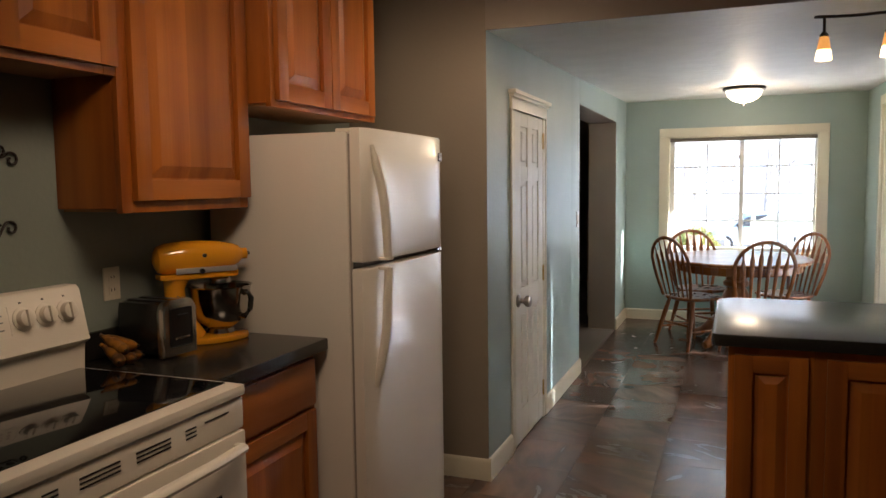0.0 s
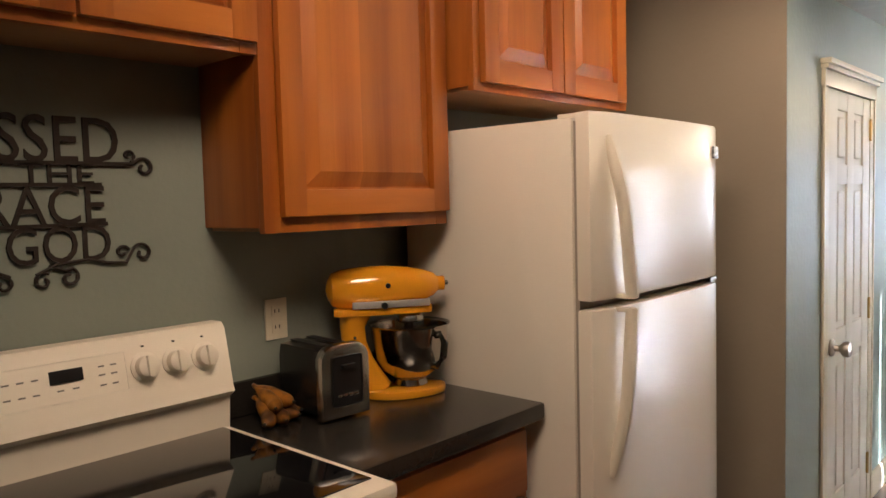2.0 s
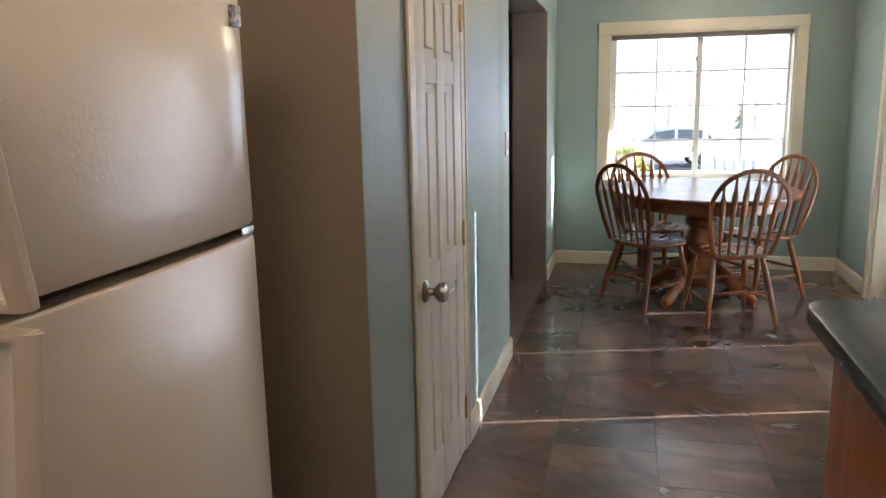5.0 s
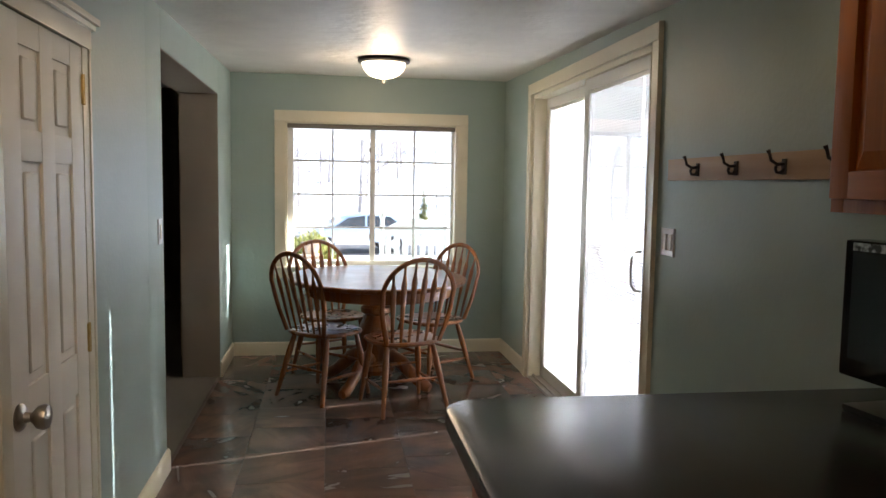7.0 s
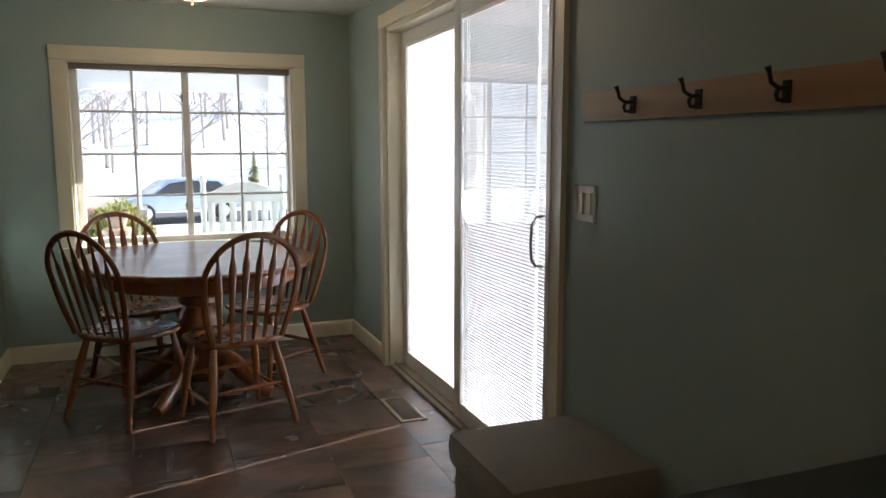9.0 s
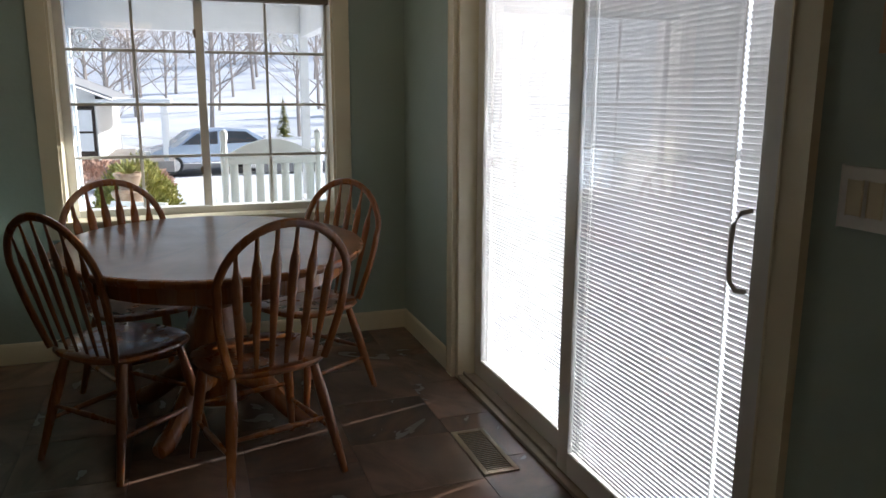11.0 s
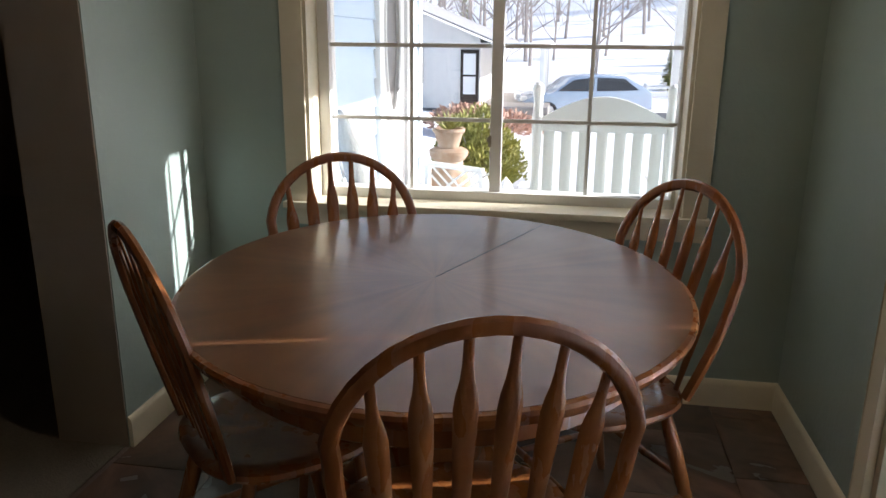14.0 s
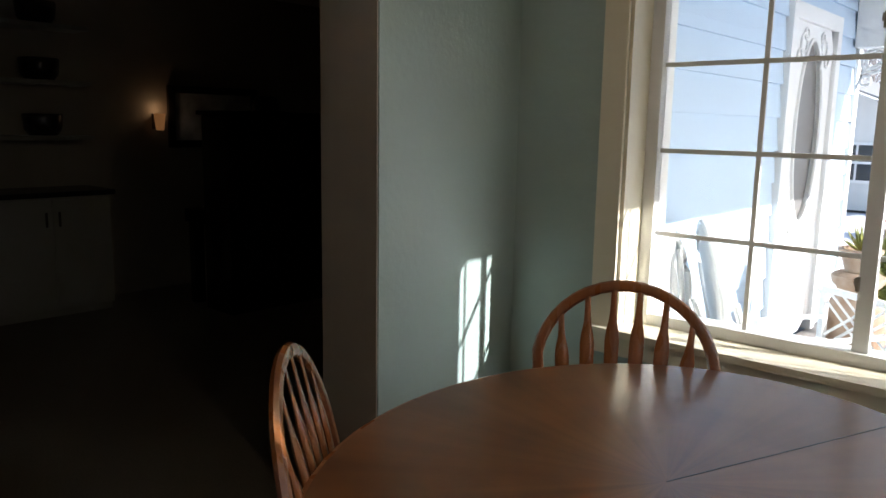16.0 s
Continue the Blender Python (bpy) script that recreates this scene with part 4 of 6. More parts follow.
for mir in (1, -1):
    c0 = 2.497
    f = (lambda pts: [(x, c0 + mir * (y - c0), z) for x, y, z in pts])
    for pts in ([(0.006, 2.70, 1.507), (0.006, 2.725, 1.508)] + curl(2.748, 1.500, 0.021, 2.2, 1.0, -1),
                curl(2.715, 1.525, 0.014, -1.2, 0.9, 1),
                [(0.006, 2.52, 1.288), (0.006, 2.56, 1.306), (0.006, 2.62, 1.312), (0.006, 2.66, 1.302), (0.006, 2.70, 1.300)] + curl(2.735, 1.318, 0.021, 2.6, 1.0, -1),
                curl(2.692, 1.322, 0.014, 0.3, 0.9, 1),
                [(0.006, 2.545, 1.304), (0.006, 2.575, 1.292)] + curl(2.582, 1.278, 0.019, 1.2, 1.0, -1),
                curl(2.533, 1.274, 0.018, 1.0, 1.0, 1)):
        part("scroll", sweep(bmesh.new(), f(pts), 0.0048, 6, 0.7), IRON, sg)

# ---- dining ----
def oval(a, b, n=64):
    return [(a * math.cos(2 * math.pi * i / n), b * math.sin(2 * math.pi * i / n)) for i in range(n)]


def oval_rings(rows, n=64):
    """A solid from stacked ovals: (half width, half length, height) rows from the bottom up."""
    t = bmesh.new()
    rings = [[t.verts.new((x, y, z)) for x, y in oval(a, b, n)] for a, b, z in rows]
    for r0, r1 in zip(rings, rings[1:]):
        for i in range(n):
            t.faces.new((r0[i], r0[(i + 1) % n], r1[(i + 1) % n], r1[i]))
    t.faces.new(rings[0][::-1])
    t.faces.new(rings[-1])
    return t


def veneer(name):
    """Sunburst veneer: wedges of grain that run out from the middle."""
    m = bpy.data.materials.new(name)
    m.use_nodes = True
    n, l = m.node_tree.nodes, m.node_tree.links
    p = n["Principled BSDF"]
    p.inputs["Roughness"].default_value = 0.27
    p.inputs["Coat Weight"].default_value = 0.3
    p.inputs["Coat Roughness"].default_value = 0.15
    tc = n.new("ShaderNodeTexCoord")
    sep = n.new("ShaderNodeSeparateXYZ")
    l.new(tc.outputs["Object"], sep.inputs[0])
    at = n.new("ShaderNodeMath")
    at.operation = "ARCTAN2"
    l.new(sep.outputs[1], at.inputs[0])
    l.new(sep.outputs[0], at.inputs[1])
    ln = n.new("ShaderNodeVectorMath")
    ln.operation = "LENGTH"
    l.new(tc.outputs["Object"], ln.inputs[0])
    k = n.new("ShaderNodeMath")
    k.operation = "MULTIPLY"
    k.inputs[1].default_value = 5.0
    l.new(at.outputs[0], k.inputs[0])
    cb = n.new("ShaderNodeCombineXYZ")
    l.new(k.outputs[0], cb.inputs[0])
    l.new(ln.outputs["Value"], cb.inputs[1])
    g = n.new("ShaderNodeTexNoise")
    g.inputs["Scale"].default_value = 1.6
    g.inputs["Detail"].default_value = 7
    l.new(cb.outputs[0], g.inputs["Vector"])
    fine = n.new("ShaderNodeTexNoise")
    fine.inputs["Scale"].default_value = 5.0
    fine.inputs["Detail"].default_value = 3
    l.new(tc.outputs["Object"], fine.inputs["Vector"])
    ad = n.new("ShaderNodeMath")
    ad.operation = "ADD"
    l.new(g.outputs[0], ad.inputs[0])
    l.new(fine.outputs[0], ad.inputs[1])
    mr = n.new("ShaderNodeMapRange")
    mr.inputs[1].default_value, mr.inputs[2].default_value = 0.75, 1.25
    l.new(ad.outputs[0], mr.inputs[0])
    mx = n.new("ShaderNodeMix")
    mx.data_type = "RGBA"
    mx.inputs[6].default_value = (0.220, 0.092, 0.034, 1)
    mx.inputs[7].default_value = (0.140, 0.054, 0.0205, 1)
    l.new(mr.outputs[0], mx.inputs[0])
    l.new(mx.outputs[2], p.inputs["Base Color"])
    rr = n.new("ShaderNodeMapRange")
    rr.inputs[3].default_value, rr.inputs[4].default_value = 0.26, 0.40
    l.new(fine.outputs[0], rr.inputs[0])
    l.new(rr.outputs[0], p.inputs["Roughness"])
    return m


VENEER = veneer("sunburst oak veneer")
TZ = 0.765
table = thing("dining_table", 0.09, 8.298, 0, "oval oak pedestal table with sunburst veneer top", "table", rz=10)
A, B = 0.600, 0.702
t = oval_rings([(A - 0.030, B - 0.030, TZ - 0.034), (A - 0.010, B - 0.010, TZ - 0.030), (A - 0.002, B - 0.002, TZ - 0.018), (A, B, TZ - 0.010), (A - 0.004, B - 0.004, TZ - 0.003), (A - 0.012, B - 0.012, TZ - 0.0008)])
part("edge", t, OAK, table)
part("tabletop", oval_rings([(A - 0.03, B - 0.03, TZ - 0.010), (A - 0.014, B - 0.014, TZ - 0.010), (A - 0.014, B - 0.014, TZ)]), VENEER, table)
seam = boxes(((-0.0012, 0.0, TZ - 0.001), (0.0012, B - 0.055, TZ + 0.0006)))
bmesh.ops.rotate(seam, cent=(0, 0, 0), matrix=Matrix.Rotation(radians(-31.5), 3, "Z"), verts=seam.verts)
part("leaf_joint", seam, PLAST_D, table)
t = oval_rings([(A - 0.085, B - 0.085, TZ - 0.105), (A - 0.080, B - 0.080, TZ - 0.100), (A - 0.080, B - 0.080, TZ - 0.034)])
part("apron", t, OAK, table)
bm = lathe(bmesh.new(), [(0.125, 0.10), (0.135, 0.13), (0.120, 0.16), (0.098, 0.19), (0.112, 0.26), (0.128, 0.34), (0.118, 0.42), (0.090, 0.48), (0.082, 0.50), (0.108, 0.52), (0.110, 0.55), (0.088, 0.57), (0.100, 0.62), (0.150, 0.66)], None, 28)
part("pedestal", bm, OAK, table)
for k in range(4):
    a = radians(45 + 90 * k)
    c, s = math.cos(a), math.sin(a)
    pts = [(0.06, 0.20), (0.12, 0.215), (0.20, 0.185), (0.27, 0.125), (0.33, 0.075), (0.385, 0.045), (0.42, 0.036)]
    bm = sweep(bmesh.new(), [(c * r, s * r, z) for r, z in pts], [0.048, 0.050, 0.046, 0.040, 0.036, 0.038, 0.028], 10, 1.1)
    part("foot", bm, OAK, table)


def build_chair(x, y, rz, label):
    """A bow-back side chair with six flat arrow spindles; faces local +y."""
    c = thing("dining_chair", x, y, 0, label, "chair", "chairs round the table", rz)
    # saddle seat
    n = 36
    rows = [(0.0, 0.410), (0.80, 0.408), (0.97, 0.418), (1.0, 0.428), (0.985, 0.438), (0.93, 0.443), (0.72, 0.436), (0.40, 0.432), (0.0, 0.431)]
    t = bmesh.new()
    rings = []
    for s, z in rows:
        ring = []
        for i in range(n):
            a = 2 * math.pi * i / n
            cx, cy = math.cos(a), math.sin(a)
            e = 0.72
            px = 0.228 * math.copysign(abs(cx) ** e, cx) * (1.0 + 0.06 * cy)
            py = 0.212 * math.copysign(abs(cy) ** e, cy)
            ring.append(t.verts.new((px * max(s, 0.001), py * max(s, 0.001), z)))
        rings.append(ring)
    for r0, r1 in zip(rings, rings[1:]):
        for i in range(n):
            t.faces.new((r0[i], r0[(i + 1) % n], r1[(i + 1) % n], r1[i]))
    bmesh.ops.remove_doubles(t, verts=t.verts, dist=0.0006)
    part("seat", t, OAK, c)
    # bow
    def back_plane(z):
        return -0.172 - (z - 0.44) * 0.245
    def bow_half(z):
        """Half width of the bow at a height."""
        u = (z - 0.44) / 0.52
        if u < 0.55:
            return 0.173 + 0.053 * math.sin(u / 0.55 * math.pi / 2)
        v = (u - 0.55) / 0.45
        return 0.226 * math.sqrt(max(0.0, 1 - v ** 2.0))
    path = []
    for i in range(11):
        z = 0.435 + (0.726 - 0.435) * i / 10
        path.append((-bow_half(z), z))
    for i in range(1, 20):
        a = math.pi - math.pi * i / 20
        path.append((0.233 * math.cos(a), 0.726 + 0.226 * math.sin(a)))
    path += [(-u, z) for u, z in path[10::-1]]
    bm = sweep(bmesh.new(), [(u, back_plane(z), z) for u, z in path], 0.0155, 8, 0.78, side=(0, 1, 0.2))
    part("bow", bm, OAK, c)
    # arrow spindles
    for k in range(6):
        u0, u1 = -0.135 + 0.054 * k, -0.172 + 0.0688 * k
        ztop = 0.726 + 0.226 * math.sqrt(max(0, 1 - (u1 / 0.233) ** 2)) - 0.006
        prof = [(0.0, 0.0085), (0.2, 0.0115), (0.45, 0.0155), (0.64, 0.0185), (0.735, 0.0192), (0.785, 0.0165), (0.835, 0.0112), (0.89, 0.0085), (1.0, 0.0075)]
        pts = [(u0 + (u1 - u0) * s, back_plane(0.44 + (ztop - 0.44) * s) + 0.004, 0.436 + (ztop - 0.436) * s) for s, r in prof]
        bm = sweep(bmesh.new(), pts, [r for s, r in prof], 10, 0.42, side=(0, 1, 0.2))
        part("spindle", bm, OAK, c)
    # legs and stretchers
    legs = {}
    turn = [(0.0, 0.0115), (0.05, 0.0135), (0.30, 0.0155), (0.40, 0.019), (0.43, 0.017), (0.46, 0.0195), (0.70, 0.021), (0.92, 0.016), (1.0, 0.014)]
    for nm, foot, top in (("bl", (-0.215, -0.228, 0), (-0.150, -0.120, 0.415)), ("br", (0.215, -0.228, 0), (0.150, -0.120, 0.415)),
                          ("fl", (-0.205, 0.205, 0), (-0.160, 0.130, 0.415)), ("fr", (0.205, 0.205, 0), (0.160, 0.130, 0.415))):
        part("leg", turned(bmesh.new(), foot, top, turn, 12), OAK, c)
        legs[nm] = (Vector(foot), Vector(top))
    def on(nm, z):
        f, tp = legs[nm]
        return f.lerp(tp, z / 0.415)
    st = [(0.0, 0.007), (0.15, 0.0085), (0.5, 0.0125), (0.85, 0.0085), (1.0, 0.007)]
    for a, b, z in (("bl", "fl", 0.155), ("br", "fr", 0.155), ("bl", "br", 0.205), ("fl", "fr", 0.225)):
        part("stretcher", turned(bmesh.new(), on(a, z), on(b, z), st, 10), OAK, c)
    return c


CH = "golden oak bow-back chair with arrow spindles, pulled up to the table"
chair = build_chair(0.222, 7.815, 17, CH)
copy_thing(chair, pose(-0.262, 8.115, 0, 0, 0, -46))
copy_thing(chair, pose(0.485, 8.475, 0, 0, 0, 125))
copy_thing(chair, pose(-0.212, 8.655, 0, 0, 0, 205))

# ceiling lamp
cl = thing("ceiling_lamp", 0.12, 8.238, 2.217, "flush bronze ceiling lamp with a frosted glass bowl, lit", "lamp")
part("rim", lathe(bmesh.new(), [(0.165, 0.0), (0.172, -0.012), (0.170, -0.026), (0.150, -0.034), (0.146, -0.030), (0.146, -0.004)], None, 40), BRONZE, cl)
part("shade", lathe(bmesh.new(), [(0.146, -0.030), (0.143, -0.048), (0.130, -0.078), (0.105, -0.104), (0.070, -0.122), (0.030, -0.130), (0.004, -0.131)], None, 40), FROST, cl, "frosted white glass bowl")
part("finial", lathe(bmesh.new(), [(0.012, -0.130), (0.014, -0.136), (0.006, -0.142), (0.009, -0.150), (0.003, -0.158)], None, 14), BRONZE, cl)
for x, y, s in ((0.12, 8.238, 1),):
    ld = bpy.data.lights.new("ceiling_bulb", "POINT")
    ld.energy, ld.color, ld.shadow_soft_size = 2.2, (1.0, 0.74, 0.48), 0.05
    lo = new("ceiling_bulb", ld)
    lo.location = (x, y, 2.035)

# track lamp over the peninsula
tl = thing("track_lamp", 0.37, 4.78, 2.085, "wavy bronze track lamp with amber glass shades, lit", "lamp")
pts = [(0.0 + 0.042 * i, 0.03 * math.sin(i * 0.42), 0.0) for i in range(20)]
part("bar", sweep(bmesh.new(), pts, 0.014, 8, 0.45, side=(0, 0, 1)), BRONZE, tl)
part("canopy", lathe(bmesh.new(), [(0.055, 0.008), (0.060, 0.030), (0.058, 0.046)], Matrix.Translation((0.40, 0.0, 0.0)), 24), BRONZE, tl)
for x in (0.035, 0.27, 0.51, 0.74):
    y = 0.03 * math.sin(x / 0.042 * 0.42)
    st_ = part("stem", lathe(bmesh.new(), [(0.006, -0.065), (0.006, -0.004)], Matrix.Translation((x, y, 0)), 10), BRONZE, tl)
    part("holder", lathe(bmesh.new(), [(0.016, -0.084), (0.018, -0.074), (0.010, -0.062)], Matrix.Translation((x, y, 0)), 14), BRONZE, st_)
    part("shade", lathe(bmesh.new(), [(0.0262, -0.132), (0.0265, -0.130), (0.025, -0.120), (0.018, -0.080), (0.010, -0.078), (0.016, -0.084), (0.022, -0.120), (0.0235, -0.131)], Matrix.Translation((x, y, 0)), 20), AMBER, st_, "amber glass shade")
    part("shade_band", lathe(bmesh.new(), [(0.0300, -0.176), (0.0325, -0.173), (0.0300, -0.150), (0.0266, -0.1325), (0.0240, -0.1325), (0.0290, -0.174)], Matrix.Translation((x, y, 0)), 20), GLOW, st_, "glowing cream glass band")
    ld = bpy.data.lights.new("track_bulb", "POINT")
    ld.energy, ld.color, ld.shadow_soft_size = 0.7, (1.0, 0.66, 0.38), 0.02
    lo = new("track_bulb", ld)
    lo.location = (0.37 + x, 4.78 + y, 2.085 - 0.165)

# recessed kitchen lamps, tilted towards the cabinets
CAN = mat("warm lamp lens", (0.8, 0.7, 0.55), 0.4, scale=9, emit=(1.0, 0.70, 0.45), emit_strength=2.0)
for cx, cy, watts, cone, aim in ((-0.60, 0.20, 1.5, 84, (-0.05, 1.0, -0.85)), (-0.62, 2.52, 10.5, 130, (-0.2, 0.65, -1)), (-0.58, 4.02, 6.0, 140, (-0.35, 0.15, -1))):
    kl = thing("recessed_lamp", cx, cy, ZK, "round recessed kitchen ceiling lamp with a white trim, lit", "lamp", "recessed kitchen lamps")
    part("trim", lathe(bmesh.new(), [(0.062, 0.0), (0.085, 0.0), (0.086, -0.006), (0.075, -0.010), (0.062, -0.004)], None, 32), WHITE_P, kl)
    part("lens", lathe(bmesh.new(), [(0.061, -0.001), (0.061, -0.003), (0.03, -0.004)], None, 28), CAN, kl)
    ld = bpy.data.lights.new("recessed_bulb", "SPOT")
    ld.energy, ld.color, ld.shadow_soft_size, ld.spot_size, ld.spot_blend = watts, (1.0, 0.72, 0.49), 0.34, radians(cone), 0.6
    lo = new("recessed_bulb", ld)
    eye = Vector((cx, cy, ZK - 0.03))
    lo.matrix_world = look(eye, eye + Vector(aim))

# peninsula: local x is -y of the room, local y is x of the room
pen = thing("peninsula_cabinet", 0, 0, 0, "honey alder peninsula base cabinet with raised-panel doors", "cabinet", rz=-90)
part("body", boxes(((-4.72, 0.075, 0.10), (-4.00, 1.198, 0.868)), bevel=0.002), ALDER, pen)
part("plinth", boxes(((-4.70, 0.10, 0.0), (-4.06, 1.198, 0.10))), ALDER, pen)
bm = bmesh.new()
for a, b in ((0.07, 0.105), (0.30, 0.385), (0.745, 0.80), (1.15, 1.198)):
    box(bm, (-4.0, a, 0.10), (-3.98, b, 0.868), 0.002)
for a, b in ((0.10, 0.14), (0.825, 0.868)):
    box(bm, (-4.0, 0.07, a), (-3.9805, 1.198, b), 0.001)
part("face_frame", bm, ALDER, pen)
for a, b in ((0.090, 0.315), (0.370, 0.760), (0.785, 1.165)):
    panel_door(pen, -3.98, a, b, 0.125, 0.842)
bm = bmesh.new()
cx0, cx1, cy0, cy1, r = 0.015, 1.197, 3.945, 4.815, 0.09
outl = [(cx1, cy0), (cx1, cy1)] + [(cx0 + r - r * math.sin(a), cy1 - r + r * math.cos(a)) for a in (math.pi / 2 * i / 8 for i in range(9))] \
    + [(cx0 + 0.03 - 0.03 * math.cos(a), cy0 + 0.03 - 0.03 * math.sin(a)) for a in (math.pi / 2 * i / 4 for i in range(5))]
extrude_outline(bm, outl[::-1], 0.044, Matrix.Translation((0, 0, 0.868)), 0.010)
ct = thing("countertop", 0.6, 4.4, 0.868, "dark charcoal laminate peninsula countertop with rounded corners", "countertop")
bmesh.ops.translate(bm, verts=bm.verts, vec=(-0.6, -4.4, -0.868))
part("top", bm, LAMINATE, ct)

# cabinet above the peninsula, on the east wall; built facing +x and turned round
uc = thing("wall_cabinet", XR - 0.002, 4.70, 1.345, "honey alder wall cabinet above the peninsula", "cabinet", "upper cabinets", rz=180)
part("body", boxes(((0, 0.0, 0.012), (0.31, 1.25, 1.08)), bevel=0.002), ALDER, uc)
bm = boxes(((0.31, 0, 0), (0.33, 0.04, 1.08)), ((0.31, 0.605, 0), (0.33, 0.645, 1.08)), ((0.31, 1.21, 0), (0.33, 1.25, 1.08)), bevel=0.002)
box(bm, (0.31, 0.04, 0), (0.329, 1.21, 0.045), 0.002)
part("face_frame", bm, ALDER, uc)
for a, b in ((0.02, 0.615), (0.635, 1.23)):
    panel_door(uc, 0.33, a, b, 0.03, 1.06)

# television on the peninsula, screen towards -x
tv = thing("television", 0.985, 4.44, 0.912, "small black flat-screen television on a pedestal stand", "television", rz=6)
part("base", boxes(((-0.075, -0.22, 0.0), (0.085, 0.22, 0.014)), bevel=0.005), PLAST_D, tv)
part("neck", boxes(((-0.005, -0.05, 0.012), (0.035, 0.05, 0.09)), bevel=0.006), PLAST_D, tv)
part("housing", boxes(((-0.030, -0.285, 0.062), (0.030, 0.285, 0.372)), bevel=0.010), mat("gloss black bezel", (0.008, 0.008, 0.009), 0.12, scale=20), tv)
part("screen", boxes(((-0.0325, -0.258, 0.105), (-0.0295, 0.258, 0.345))), mat("dark screen", (0.006, 0.006, 0.007), 0.22, scale=20), tv, "dark switched-off screen")
bm = boxes(((-0.0315, 0.11, 0.348), (-0.0298, 0.26, 0.366)))
part("sticker", bm, mat("silver foil sticker", (0.55, 0.55, 0.55), 0.3, 0.6, second=(0.06, 0.06, 0.06), scale=60, contrast=3), tv, "crinkled silver strip on the bezel")

# hook rail
hr = thing("coat_rack", XR, 5.665, 1.468, "pale wood coat rail with four black double hooks", "coat rack")
part("board", boxes(((-0.018, -0.70, -0.044), (0, 0.53, 0.044)), bevel=0.002), PINE, hr)
for y in (6.04, 5.76, 5.475, 5.20):
    d = y - 5.775
    bm = boxes(((-0.023, d - 0.012, -0.028), (-0.018, d + 0.012, 0.022)), bevel=0.002)
    sweep(bm, [(-0.020, d, 0.006), (-0.045, d, 0.004), (-0.066, d, 0.016), (-0.072, d, 0.036), (-0.078, d, 0.048)], [0.006, 0.0055, 0.005, 0.005, 0.007], 8)
    sweep(bm, [(-0.020, d, -0.010), (-0.032, d, -0.022), (-0.045, d, -0.021), (-0.050, d, -0.010), (-0.047, d, -0.002)], [0.006, 0.0055, 0.005, 0.005, 0.006], 8)
    part("hook", bm, IRON, hr, "black double hook")


def switch(x, y, z, out, n, label):
    s = thing("light_switch", x, y, z, label, "switch")
    w = 0.036 + 0.023 * (n - 1)
    o = out
    part("plate", boxes(((0, -w, -0.058), (0.006 * o, w, 0.058)), bevel=0.0025), WHITE_P, s)
    for k in range(n):
        c = (k - (n - 1) / 2) * 0.046
        part("rocker", boxes(((0.006 * o, c - 0.0165, -0.033), (0.0095 * o, c + 0.0165, 0.033)), bevel=0.0015), IVORY, s)
    return s


switch(XR, 6.197, 1.163, -1, 2, "white double rocker switch plate beside the patio door")
switch(XL, 6.755, 1.160, 1, 1, "white single rocker switch by the doorway")

# floor register
vt = thing("floor_register", 1.035, 7.648, 0.0, "tan metal floor register set in the tiles", "vent")
TAN = mat("tan painted metal", (0.33, 0.27, 0.19), 0.45, 0.2, second=(0.28, 0.22, 0.15), scale=30)
bm = boxes(((-0.070, -0.185, 0.0), (-0.050, 0.185, 0.006)), ((0.050, -0.185, 0.0), (0.070, 0.185, 0.006)), ((-0.050, -0.185, 0.0), (0.050, -0.160, 0.006)), ((-0.050, 0.160, 0.0), (0.050, 0.185, 0.006)), bevel=0.002)
part("frame", bm, TAN, vt)
part("backing", boxes(((-0.050, -0.160, 0.0008), (0.050, 0.160, 0.0016))), PLAST_D, vt)
for k in range(22):
    y = -0.152 + 0.0145 * k
    part("slat", boxes(((-0.050, y - 0.002, 0.0016), (0.050, y + 0.002, 0.0045))), TAN, vt)

# low chest by the east wall
bn = thing("storage_ottoman", 0.945, 5.965, 0, "grey upholstered storage ottoman with rounded edges", "ottoman")
GREY = mat("grey taupe upholstery", (0.30, 0.28, 0.25), 0.7, second=(0.26, 0.245, 0.22), scale=12, bump=0.2)
part("body", boxes(((-0.215, -0.215, 0.0), (0.215, 0.215, 0.36)), bevel=0.03), GREY, bn)
part("lid", boxes(((-0.235, -0.235, 0.355), (0.235, 0.235, 0.462)), bevel=0.045), GREY, bn)

# ---- living room beyond the doorway ----
LX, LY0, LY1 = -5.2, 4.9, 12.2
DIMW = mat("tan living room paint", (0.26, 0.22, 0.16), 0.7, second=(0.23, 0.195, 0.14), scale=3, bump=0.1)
bm = boxes(((LX, LY0, -0.1), (XL - 0.02, LY1, 0.002)))
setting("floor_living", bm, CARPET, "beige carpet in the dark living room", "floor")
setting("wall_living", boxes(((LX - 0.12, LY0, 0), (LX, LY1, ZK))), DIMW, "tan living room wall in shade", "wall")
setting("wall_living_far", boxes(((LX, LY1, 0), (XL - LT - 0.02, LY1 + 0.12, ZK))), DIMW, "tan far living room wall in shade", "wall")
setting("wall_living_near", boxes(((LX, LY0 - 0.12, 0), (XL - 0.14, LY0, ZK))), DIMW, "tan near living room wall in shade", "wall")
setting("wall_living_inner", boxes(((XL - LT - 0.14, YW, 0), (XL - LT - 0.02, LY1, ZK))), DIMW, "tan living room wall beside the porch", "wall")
setting("ceiling_living", boxes(((LX - 0.1, LY0 - 0.1, ZK), (XL - 0.0, LY1 + 0.1, ZK + 0.1))), CEIL, "white living room ceiling", "ceiling")
EBONY = mat("black piano lacquer", (0.010, 0.008, 0.007), 0.25, second=(0.016, 0.012, 0.010), scale=8)
